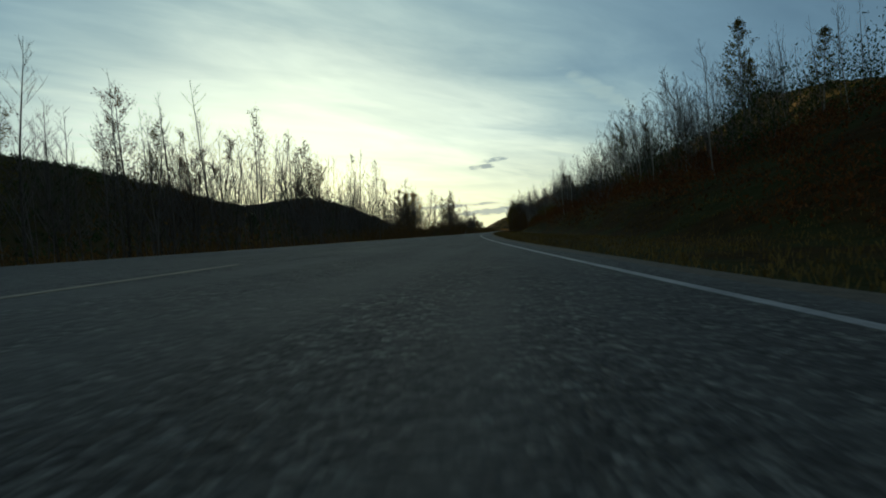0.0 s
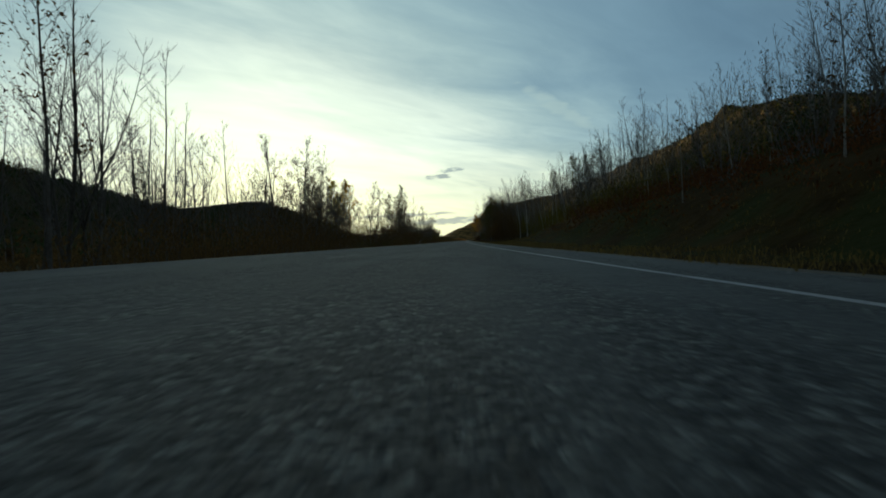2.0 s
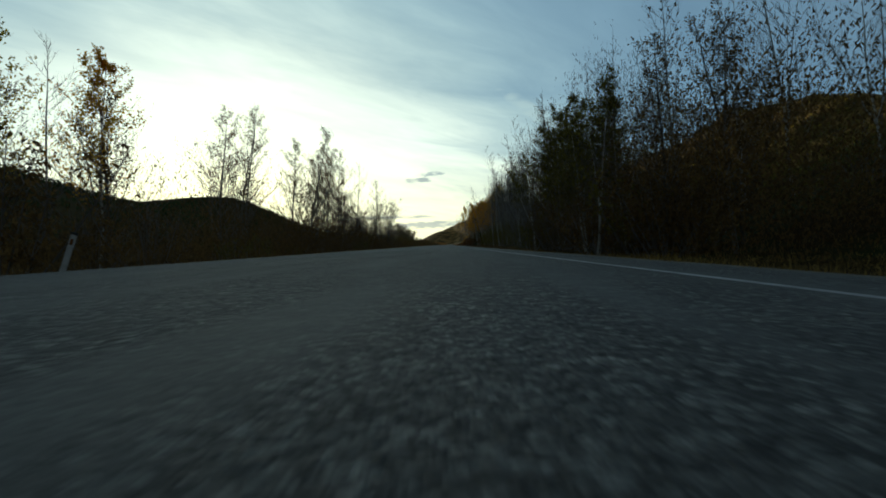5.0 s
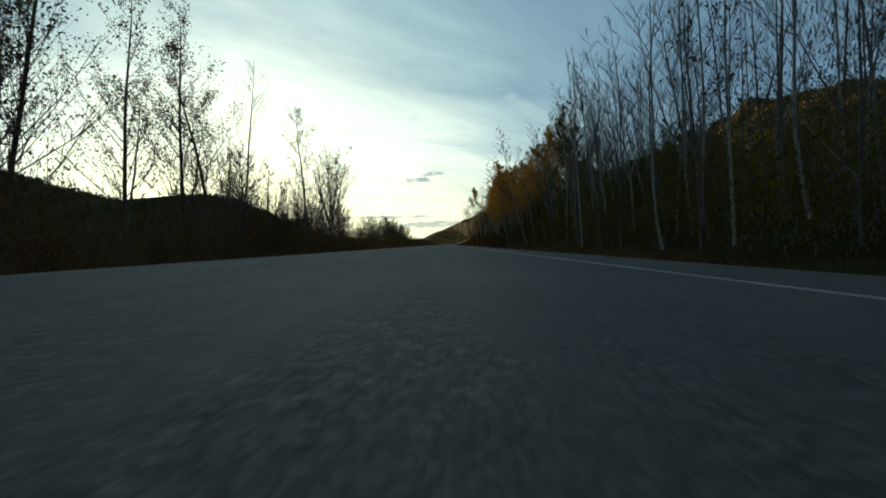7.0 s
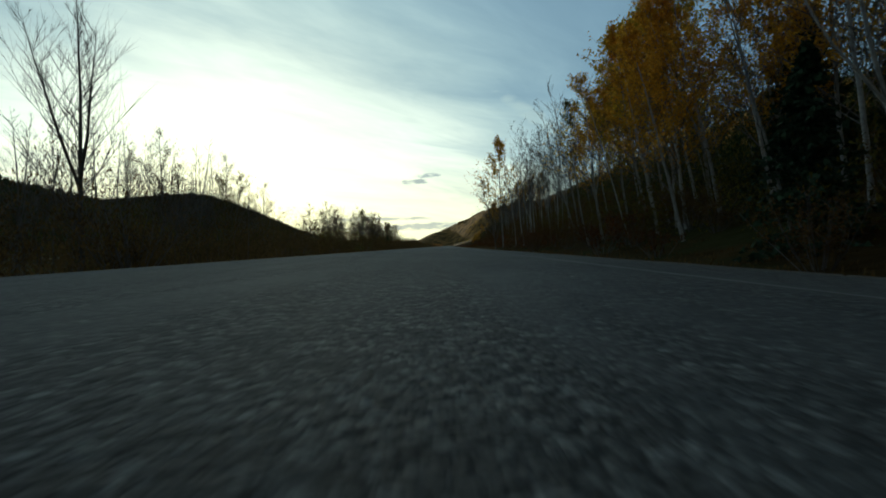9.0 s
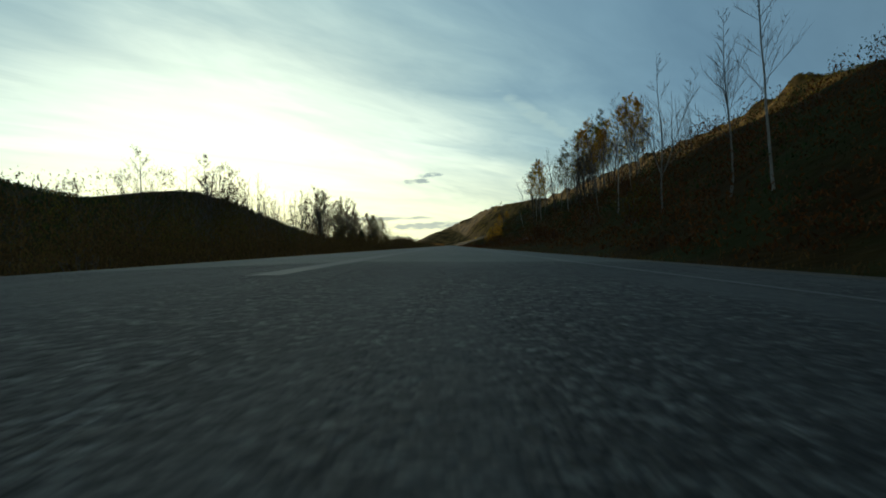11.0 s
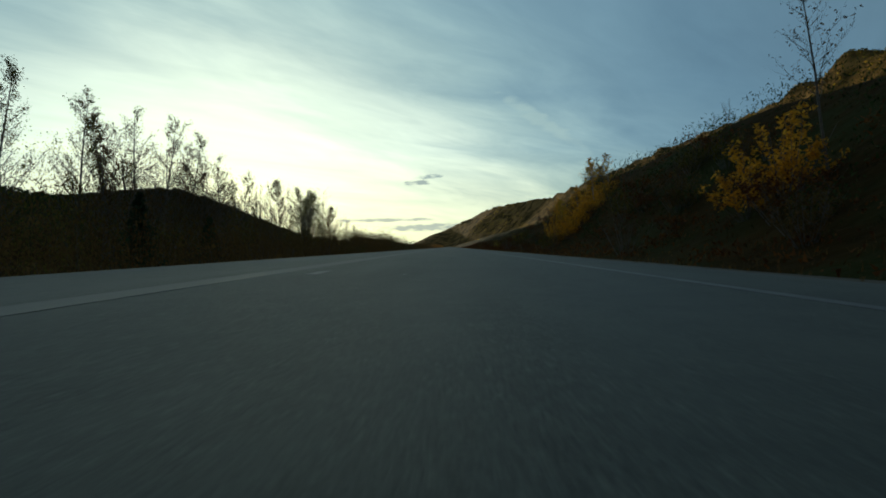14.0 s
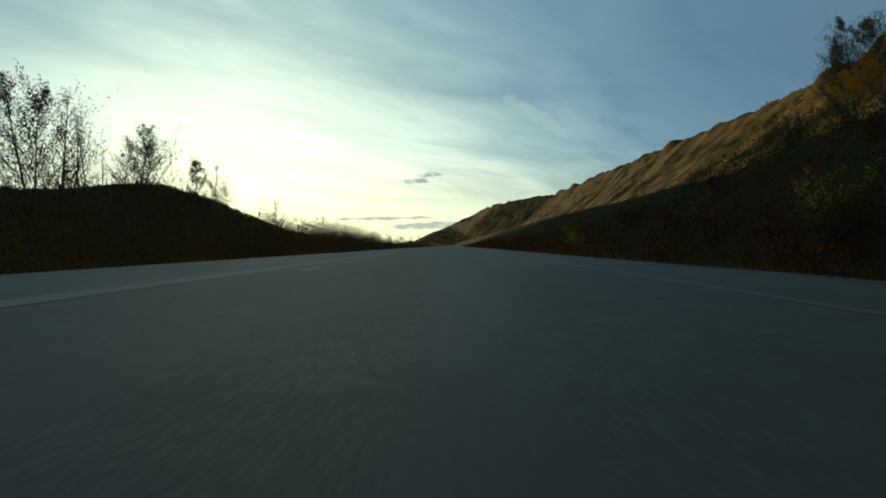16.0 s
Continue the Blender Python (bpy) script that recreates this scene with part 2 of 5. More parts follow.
def asphalt(name, low, high, stone, relief, rough, contrast):
    """Bound stones in dark bitumen: two sizes of stone, coarser in the strips that wheels do not polish."""
    m = material(name, low, high, scale=0.35, fine=5.0, rough=rough, bump=0, spec=0.29)
    nt = m.node_tree
    shader = nt.nodes["Principled BSDF"]
    tc = nt.nodes.new("ShaderNodeTexCoord")

    def node(kind, operation=None, **values):
        n = nt.nodes.new(kind)
        if operation:
            n.operation = operation
        for key, value in values.items():
            n.inputs[int(key[1:])].default_value = value
        return n

    strips = node("ShaderNodeMapping")
    strips.inputs["Scale"].default_value = (1.1, 0.10, 1.0)
    nt.links.new(tc.outputs["Object"], strips.inputs[0])
    patches = node("ShaderNodeTexNoise")
    patches.inputs["Scale"].default_value, patches.inputs["Detail"].default_value = 1.6, 5
    nt.links.new(strips.outputs[0], patches.inputs["Vector"])
    coarse = node("ShaderNodeMapRange", i1=0.36, i2=0.56, i3=0.25, i4=1.0)
    nt.links.new(patches.outputs[0], coarse.inputs[0])
    factors, heights = [], []
    for size in (stone, stone * 0.45):
        cells = node("ShaderNodeTexVoronoi")
        cells.inputs["Scale"].default_value = 1 / size
        nt.links.new(tc.outputs["Object"], cells.inputs["Vector"])
        pick = node("ShaderNodeSeparateColor")
        nt.links.new(cells.outputs["Color"], pick.inputs[0])
        skew = node("ShaderNodeMath", "POWER", i1=2.6)
        nt.links.new(pick.outputs[0], skew.inputs[0])
        span = node("ShaderNodeMapRange", i3=contrast[0], i4=contrast[1])
        nt.links.new(skew.outputs[0], span.inputs[0])
        factors.append(span.outputs[0])
        heights.append(cells.outputs["Distance"])
    both = node("ShaderNodeMath", "MULTIPLY")
    nt.links.new(factors[0], both.inputs[0])
    nt.links.new(factors[1], both.inputs[1])
    eased = node("ShaderNodeMix")
    eased.inputs[2].default_value = 1.0
    nt.links.new(coarse.outputs[0], eased.inputs[0])
    nt.links.new(both.outputs[0], eased.inputs[3])
    times = node("ShaderNodeMix")
    times.data_type, times.blend_type = "RGBA", "MULTIPLY"
    times.inputs[0].default_value = 1.0
    nt.links.new(shader.inputs["Base Color"].links[0].from_socket, times.inputs[6])
    nt.links.new(eased.outputs[0], times.inputs[7])
    nt.links.new(times.outputs[2], shader.inputs["Base Color"])
    total = node("ShaderNodeMath", "MULTIPLY_ADD", i1=-1.0)
    nt.links.new(heights[0], total.inputs[0])
    lower = node("ShaderNodeMath", "MULTIPLY", i1=-0.4)
    nt.links.new(heights[1], lower.inputs[0])
    nt.links.new(lower.outputs[0], total.inputs[2])
    b = node("ShaderNodeBump")
    b.inputs["Distance"].default_value = stone * 0.7
    power = node("ShaderNodeMath", "MULTIPLY", i1=relief)
    nt.links.new(coarse.outputs[0], power.inputs[0])
    nt.links.new(power.outputs[0], b.inputs["Strength"])
    nt.links.new(total.outputs[0], b.inputs["Height"])
    nt.links.new(b.outputs[0], shader.inputs["Normal"])
    return m


M_OLD_ROAD = asphalt("worn_chip_seal", (0.042, 0.045, 0.042), (0.084, 0.082, 0.074), 0.030, 1.0, 0.74, (0.56, 2.1))
M_MID_ROAD = asphalt("smoothed_chip_seal", (0.051, 0.055, 0.049), (0.085, 0.086, 0.076), 0.025, 0.7, 0.72, (0.70, 1.70))
M_NEW_ROAD = asphalt("smooth_asphalt", (0.065, 0.070, 0.059), (0.096, 0.100, 0.083), 0.010, 0.35, 0.68, (0.75, 1.5))
M_WHITE = material("worn_white_paint", (0.14, 0.14, 0.14), (0.42, 0.42, 0.41), scale=3, fine=40, rough=0.6, bump=0.2, depth=0.004)
M_YELLOW = material("worn_yellow_paint", (0.050, 0.050, 0.047), (0.088, 0.083, 0.067), scale=0.9, fine=26, rough=0.6, bump=0.2, depth=0.004)
M_OLDPAINT = material("old_yellow_paint", (0.06, 0.055, 0.045), (0.24, 0.20, 0.12), scale=1.2, fine=30, rough=0.6, bump=0.2, depth=0.004)
M_WORN = material("nearly_gone_paint", (0.066, 0.064, 0.060), (0.115, 0.110, 0.102), scale=3, fine=40, rough=0.6, bump=0.2, depth=0.004)
M_FAINT = material("faded_white_paint", (0.07, 0.072, 0.072), (0.18, 0.18, 0.175), scale=3, fine=40, rough=0.6, bump=0.2, depth=0.004)
M_BAND = material("faded_yellow_paint", (0.066, 0.069, 0.065), (0.086, 0.087, 0.080), scale=1.5, fine=30, rough=0.6, bump=0.2, depth=0.004)
M_TAR = material("tar", (0.010, 0.010, 0.011), (0.03, 0.03, 0.032), scale=9, rough=0.7, bump=0.6, depth=0.01)
M_GRAVEL = material("shoulder_gravel", (0.055, 0.045, 0.033), (0.16, 0.135, 0.10), scale=6, fine=45, bump=0.9, depth=0.03)
M_SOIL = material("dark_verge_soil", (0.018, 0.014, 0.010), (0.050, 0.039, 0.027), scale=5, fine=40, bump=0.9, depth=0.03)
M_BARK = material("pale_aspen_bark", (0.19, 0.18, 0.155), (0.54, 0.515, 0.455), scale=1.2, fine=9, bump=0.4, per_object=0.2)
# poplar bark; also bark darkened for trunks seen against the light
M_DARK_BARK = material("poplar_and_backlit_bark", (0.055, 0.048, 0.040), (0.19, 0.17, 0.145), scale=1.2, fine=9, bump=0.5, per_object=0.2)
M_TWIG = material("bare_twigs", (0.085, 0.075, 0.068), (0.21, 0.19, 0.175), scale=1.0, bump=0)
M_ORANGE = material("orange_leaves", (0.52, 0.225, 0.017), (0.90, 0.50, 0.048), scale=0.5, bump=0, through=0.7, per_island=0.35)
M_YELLOW_LEAF = material("yellow_leaves", (0.34, 0.22, 0.018), (0.70, 0.50, 0.045), scale=0.5, bump=0, through=0.7, per_island=0.35)
M_OLIVE = material("olive_leaves", (0.060, 0.054, 0.010), (0.21, 0.17, 0.024), scale=0.5, bump=0, through=0.4, per_island=0.35)
M_BROWN_LEAF = material("brown_leaves", (0.066, 0.040, 0.016), (0.20, 0.115, 0.037), scale=0.5, bump=0, through=0.55, per_island=0.35)
M_RUST = material("rust_shrub_leaves", (0.065, 0.024, 0.007), (0.20, 0.075, 0.017), scale=0.5, bump=0, through=0.35, per_island=0.35)
M_NEEDLE = material("spruce_needles", (0.018, 0.036, 0.018), (0.055, 0.095, 0.042), scale=0.8, bump=0, per_island=0.3)
M_WOODS = material("dull_green_foliage", (0.015, 0.030, 0.009), (0.056, 0.088, 0.024), scale=0.02, fine=0.4, bump=0, through=0.25, per_island=0.3)
M_BANK_GRASS = material("dull_olive_grass", (0.016, 0.020, 0.0065), (0.068, 0.066, 0.020), scale=0.08, fine=0.9, bump=0, through=0.3, per_island=0.4)
M_CLAY = material("pale_bank_clay", (0.05, 0.033, 0.023), (0.17, 0.117, 0.082), scale=0.6, fine=6, bump=0.8, depth=0.08)
M_POST = material("weathered_white_post", (0.30, 0.29, 0.27), (0.62, 0.60, 0.56), scale=5, rough=0.6, bump=0.1)
M_GRASS = material("dry_verge_grass", (0.10, 0.066, 0.018), (0.29, 0.195, 0.052), scale=0.3, bump=0, through=0.3, per_island=0.4)


def land_material():
    """Grass, brush and bare clay by slope and height over the road; far hills lightened for haze."""
    m = material("hillside", (0.016, 0.010, 0.0034), (0.058, 0.036, 0.011), scale=0.05, fine=1.3, rough=1.0, bump=0.9, depth=0.5, spec=0.03)
    nt = m.node_tree
    shader = nt.nodes["Principled BSDF"]
    geo = nt.nodes.new("ShaderNodeNewGeometry")
    sep, up = nt.nodes.new("ShaderNodeSeparateXYZ"), nt.nodes.new("ShaderNodeSeparateXYZ")
    nt.links.new(geo.outputs["Position"], sep.inputs[0])
    nt.links.new(geo.outputs["True Normal"], up.inputs[0])
    steep = nt.nodes.new("ShaderNodeMapRange")
    steep.inputs[1].default_value, steep.inputs[2].default_value = 0.90, 0.70
    nt.links.new(up.outputs[2], steep.inputs[0])
    patches = nt.nodes.new("ShaderNodeTexNoise")
    patches.inputs["Scale"].default_value, patches.inputs["Detail"].default_value = 0.03, 6
    nt.links.new(geo.outputs["Position"], patches.inputs["Vector"])
    cut = nt.nodes.new("ShaderNodeMapRange")
    cut.inputs[1].default_value, cut.inputs[2].default_value = 0.44, 0.60
    nt.links.new(patches.outputs[0], cut.inputs[0])
    bare = nt.nodes.new("ShaderNodeMath")
    bare.operation = "MULTIPLY"
    nt.links.new(steep.outputs[0], bare.inputs[0])
    nt.links.new(cut.outputs[0], bare.inputs[1])
    north = nt.nodes.new("ShaderNodeMapRange")
    north.inputs[1].default_value, north.inputs[2].default_value = 1080, 1260
    nt.links.new(sep.outputs[1], north.inputs[0])
    both = nt.nodes.new("ShaderNodeMath")
    both.operation = "MULTIPLY"
    nt.links.new(bare.outputs[0], both.inputs[0])
    nt.links.new(north.outputs[0], both.inputs[1])
    bare = both
    # dull green patches among the brown
    green_noise, green_cut = nt.nodes.new("ShaderNodeTexNoise"), nt.nodes.new("ShaderNodeMapRange")
    green_noise.inputs["Scale"].default_value, green_noise.inputs["Detail"].default_value = 0.22, 6
    nt.links.new(geo.outputs["Position"], green_noise.inputs["Vector"])
    green_cut.inputs[1].default_value, green_cut.inputs[2].default_value, green_cut.inputs[4].default_value = 0.46, 0.58, 0.8
    nt.links.new(green_noise.outputs[0], green_cut.inputs[0])
    green = nt.nodes.new("ShaderNodeMix")
    green.data_type = "RGBA"
    green.inputs[7].default_value = (0.030, 0.036, 0.011, 1)
    nt.links.new(green_cut.outputs[0], green.inputs[0])
    nt.links.new(shader.inputs["Base Color"].links[0].from_socket, green.inputs[6])
    nt.links.new(green.outputs[2], shader.inputs["Base Color"])
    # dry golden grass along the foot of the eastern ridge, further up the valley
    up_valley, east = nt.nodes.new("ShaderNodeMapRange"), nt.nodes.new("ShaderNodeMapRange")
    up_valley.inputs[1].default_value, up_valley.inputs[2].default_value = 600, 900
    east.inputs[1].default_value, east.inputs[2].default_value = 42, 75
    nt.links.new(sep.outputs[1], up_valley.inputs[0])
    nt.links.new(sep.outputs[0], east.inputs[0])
    # past 2600 the straw colour spreads everywhere, lightening the far hills as haze would
    far_haze, either = nt.nodes.new("ShaderNodeMapRange"), nt.nodes.new("ShaderNodeMath")
    far_haze.inputs[1].default_value, far_haze.inputs[2].default_value = 2600, 3300
    nt.links.new(sep.outputs[1], far_haze.inputs[0])
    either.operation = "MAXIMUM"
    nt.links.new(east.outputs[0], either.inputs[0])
    nt.links.new(far_haze.outputs[0], either.inputs[1])
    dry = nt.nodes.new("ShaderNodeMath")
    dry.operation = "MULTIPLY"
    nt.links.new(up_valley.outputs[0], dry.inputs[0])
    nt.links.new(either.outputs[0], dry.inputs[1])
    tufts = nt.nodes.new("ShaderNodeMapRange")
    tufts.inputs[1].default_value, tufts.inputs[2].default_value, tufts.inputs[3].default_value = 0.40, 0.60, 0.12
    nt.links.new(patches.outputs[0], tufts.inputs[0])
    dry_haze_patch = nt.nodes.new("ShaderNodeMath")
    dry_haze_patch.operation = "MULTIPLY"
    nt.links.new(dry.outputs[0], dry_haze_patch.inputs[0])
    nt.links.new(tufts.outputs[0], dry_haze_patch.inputs[1])
    straw_haze = nt.nodes.new("ShaderNodeMix")
    straw_haze.data_type = "RGBA"
    straw_haze.inputs[7].default_value = (0.23, 0.132, 0.038, 1)
    nt.links.new(dry_haze_patch.outputs[0], straw_haze.inputs[0])
    nt.links.new(shader.inputs["Base Color"].links[0].from_socket, straw_haze.inputs[6])
    nt.links.new(straw_haze.outputs[2], shader.inputs["Base Color"])
    clay = nt.nodes.new("ShaderNodeMix")
    clay.data_type = "RGBA"
    clay.inputs[7].default_value = (0.21, 0.132, 0.050, 1)
    nt.links.new(bare.outputs[0], clay.inputs[0])
    nt.links.new(shader.inputs["Base Color"].links[0].from_socket, clay.inputs[6])
    nt.links.new(clay.outputs[2], shader.inputs["Base Color"])
    return m


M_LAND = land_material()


# ---- building helpers ----
def mesh_object(name, verts, faces, mat, parent=None, label="", smooth=False):
    me = bpy.data.meshes.new(name)
    me.from_pydata(verts, [], faces)
    if mat:
        me.materials.append(mat)
    if smooth:
        me.polygons.foreach_set("use_smooth", [True] * len(me.polygons))
    me.update()
    ob = new(name, me)
    if parent:
        ob.parent = parent
    if label:
        tagged(ob, label)
    return ob


def lerp(table, v):
    return float(np.interp(v, [a for a, _ in table], [b for _, b in table]))


def step(a, b, v):
    k = min(1.0, max(0.0, (v - a) / (b - a)))
    return k * k * (3 - 2 * k)


# ---- the land ----
LANE = 3.5
LEFT_EDGE = -4.9


def right_edge(y):
    return LANE + 0.45 + 0.75 * step(10, 70, y)


BANK_FOOT = [(-100, 12.0), (110, 12.5), (180, 12.0), (215, 10.0), (330, 8.5), (420, 8.0), (470, 9.0), (505, 11.0), (530, 11.0), (560, 9.5), (900, 9.0)]
BANK_TOP_X = [(-100, 30.0), (100, 34.0), (300, 30.0), (420, 26.0), (500, 21.0), (540, 24.0), (590, 40.0), (900, 45.0), (1500, 60.0)]
BANK_TOP_Z = [(-100, 8.0), (60, 7.5), (150, 6.0), (280, 6.0), (340, 8.5), (390, 10.4), (420, 8.4), (448, 8.1), (466, 8.7), (477, 7.9), (490, 8.5), (502, 7.9), (517, 8.9), (530, 9.1), (560, 8.2), (590, 8.8), (900, 11.0), (1500, 14.0)]
RIDGE_X = [(-500, 494), (2400, 494), (2900, 470), (3394, 250), (4100, 157), (4800, 100)]
RIDGE_Z = [(-500, 140), (650, 142), (760, 150), (850, 176), (963, 198), (1055, 208), (1161, 228), (1250, 212), (1325, 206), (1877, 214), (2400, 222), (3400, 213), (4100, 188), (4800, 158)]
LEFT_RIDGE = [(-500, 158), (400, 153), (770, 145), (1116, 107), (1350, 96), (1514, 110), (1620, 124), (1690, 139), (1766, 154), (1840, 150), (1950, 125), (2128, 104), (2646, 66), (3800, 50), (4700, 40)]


def far_hills(y, x):
    """Low hills that close the valley where the road runs out of sight."""
    if y < 3200:
        return 0.0
    return step(3300, 4000, y) * 100 * math.exp(-((x + 45) / 170) ** 2)


def ridge_rise(y, x, n2):
    """The high clay ridge east of the road, cut by gullies, that swings in ahead."""
    crest, high = lerp(RIDGE_X, y), lerp(RIDGE_Z, y)
    k = min(1.0, max(0.0, (x - (crest - 230)) / 230))
    if k <= 0:
        return 0.0
    gully = abs(noise.noise((y * 0.008, x * 0.0018, 7.0))) + 0.35 * abs(noise.noise((y * 0.022, x * 0.004, 9.0)))
    deep = (0.13 + 0.16 * step(950, 1150, y)) * (1 - 0.65 * step(2300, 3200, y))
    return (high - 40) * k ** 1.25 * (1 - deep * gully * 4 * k * (1 - k)) + 10 * n2 * step(crest - 60, crest, x)


def land_z(y, x):
    """Height of the ground at x metres right of the crown line, y metres along."""
    edge = right_edge(y)
    n1 = noise.noise((x * 0.09, y * 0.09, 0.0))
    n2 = noise.noise((x * 0.018, y * 0.018, 3.0))
    far = far_hills(y, x) + ridge_rise(y, x, n2)
    if LEFT_EDGE <= x <= edge:
        return road_z(y, x) - 0.12 + far
    if x > edge:
        base = road_z(y, edge) - 0.05
        foot, top_x, top_z = lerp(BANK_FOOT, y), lerp(BANK_TOP_X, y), lerp(BANK_TOP_Z, y)
        z = base - 0.35 * step(edge, edge + 2.2, x) + 0.10 * n1 * step(edge, edge + 3, x)
        ledge = 2.2 * (step(10, 40, y) - step(125, 165, y))
        z += ledge * step(foot - 1.8, foot + 2.4, x) + (top_z - ledge) * step(foot - 1.5, top_x, x) ** 0.9 + 0.8 * n1 * step(foot, foot + 8, x)
        if x > top_x:
            z += (28 + 5 * n2) * step(top_x, lerp(RIDGE_X, y) - 130, x)
        return z + far
    base = road_z(y, LEFT_EDGE) - 0.05
    d = -x
    z = base - 1.0 * step(-LEFT_EDGE, 9.0, d) - 0.8 * step(12, 30, d) + 0.35 * n1 * step(6, 12, d)
    k = step(240, 700, d)
    z += (lerp(LEFT_RIDGE, y) + 3) * k * (1 + 0.10 * n2 * (1 - k)) - 0.06 * max(0.0, d - 760)
    return z + far


def ys_land():
    ys = list(range(-480, -80, 25)) + list(range(-80, 700, 4)) + list(range(700, 2600, 12)) + list(range(2600, 4801, 50))
    return ys


XS = [-2400, -1600, -1100, -900, -800, -760, -720, -700, -680, -640, -580, -520, -460, -400, -340, -280, -230, -180, -130, -90, -65, -48, -38, -30, -25, -21, -18, -15,
      -12.5, -10.5, -9, -8, -7, -6, -5.2, LEFT_EDGE, -3, 0, 3]
XS_RIGHT = [0.0, 0.5, 1.1, 1.8, 2.6, 3.5, 4.6, 6, 7.5, 9, 11, 13, 15, 17.5, 20, 23, 26, 30, 35, 41, 50, 62, 80, 105, 135, 165, 195, 215, 235, 255, 275, 295, 315, 335, 355, 375, 395,
            415, 435, 450, 465, 480, 492, 505, 530, 600, 750, 1000, 1500, 2400]


def build_ground():
    verts, faces = [], []
    ys = ys_land()
    width = len(XS) + len(XS_RIGHT)
    for y in ys:
        edge = right_edge(y)
        for x in XS + [edge + v for v in XS_RIGHT]:
            verts.append((centre(y) + x, y, land_z(y, x)))
    for j in range(len(ys) - 1):
        for i in range(width - 1):
            a = j * width + i
            faces.append((a, a + 1, a + width + 1, a + width))
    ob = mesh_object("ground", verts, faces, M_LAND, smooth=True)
    return tagged(ob, "dry autumn valley floor and grassy hillsides with clay ridges", "ground", kind="structure")


def strip(name, y0, y1, x0, x1, mat, lift=0.0, dy=3.0, thick=0.1, parent=None, label="", across=6, wobble=0.0):
    """A solid ribbon that lies on the road between two sideways places."""
    n = max(1, int((y1 - y0) / dy))
    rng = random.Random(int(y0 * 7) + across)
    verts, faces = [], []
    w = across + 3
    for j in range(n + 1):
        y = y0 + (y1 - y0) * j / n
        a = (x0(y) if callable(x0) else x0) + rng.uniform(-wobble, wobble)
        b = (x1(y) if callable(x1) else x1) + rng.uniform(-wobble, wobble)
        if a < 0 < b:
            half = across // 2
            line = [a * (1 - i / half) for i in range(half)] + [b * i / half for i in range(half + 1)]
        else:
            line = [a + (b - a) * i / across for i in range(across + 1)]
        verts.append((centre(y) + a, y, road_z(y, a) + lift - thick))
        verts += [(centre(y) + x, y, road_z(y, x) + lift) for x in line]
        verts.append((centre(y) + b, y, road_z(y, b) + lift - thick))
    for j in range(n):
        for i in range(w - 1):
            a = j * w + i
            faces.append((a, a + 1, a + w + 1, a + w))
    faces.append(tuple(range(w)))
    faces.append(tuple(range((n + 1) * w - 1, n * w - 1, -1)))
    return mesh_object(name, verts, faces, mat, parent, label)


RESURFACED = 372.0
build_ground()
for y0, y1, mat, label in ((-300, 188, M_OLD_ROAD, "worn coarse grey chip-seal two-lane road"), (188, 292, M_MID_ROAD, "traffic-smoothed grey chip-seal two-lane road"),
                           (292, RESURFACED, M_OLD_ROAD, "worn coarse grey chip-seal two-lane road")):
    tagged(strip("road", y0, y1, LEFT_EDGE, right_edge, mat, dy=2.0, across=8, wobble=0.05), label, "road", kind="structure")
tagged(strip("road", RESURFACED, 3300, LEFT_EDGE, right_edge, M_NEW_ROAD, dy=5.0, across=8, wobble=0.03), "smooth grey-green asphalt two-lane road", "road", kind="structure")


tagged(strip("shoulder", -300, 1500, right_edge, lambda y: right_edge(y) + 0.5, M_GRAVEL, -0.02, 2.0, 0.3, None, "", 3, 0.06), "grey-brown gravel shoulder beside the asphalt", "shoulder", kind="structure")
tagged(strip("shoulder", -300, 1500, LEFT_EDGE - 0.7, LEFT_EDGE, M_SOIL, -0.02, 2.0, 0.3, None, "", 3, 0.04), "dark soil shoulder beside the asphalt", "shoulder", kind="structure")

# ---- road markings ----
def marking(name, y0, y1, x0, x1, mat, label, dy=1.5, wobble=0.006):
    return tagged(strip(name, y0, y1, x0, x1, mat, 0.0025, dy, 0.008, None, "", 4, wobble), label, "road marking", kind="structure")


marking("edge_line", -300, 262, LANE - 0.04, LANE + 0.05, M_WHITE, "worn white edge line on the road")
marking("edge_line", 262, RESURFACED, LANE - 0.03, LANE + 0.04, M_WORN, "nearly worn-off white edge line on the road")
marking("edge_line", RESURFACED, 486, LANE - 0.05, LANE + 0.05, M_FAINT, "faded white edge line on new asphalt", 4)
marking("edge_line", 486, 1500, LANE - 0.05, LANE + 0.05, M_WORN, "nearly worn-off white edge line on new asphalt", 4)
marking("centre_line", RESURFACED - 4, 1500, -0.15, 0.15, M_BAND, "faded yellowish centre line on new asphalt", 4, 0.0)
mrng = random.Random(3)
for k in range(-2, 18):
    marking("centre_dash", 2 + 9 * k, 5 + 9 * k, -0.04, 0.04, M_OLDPAINT if k in (0, 3, 15) else M_YELLOW, "worn yellow centre dash on chip seal", 0.5, 0.0)
for k in range(-3, 16):
    marking("lane_dash", 450.3 + 16.6 * k, 451.05 + 16.6 * k, 0.42, 0.53, M_FAINT, "short white layout dash on new asphalt", 0.25, 0.01)


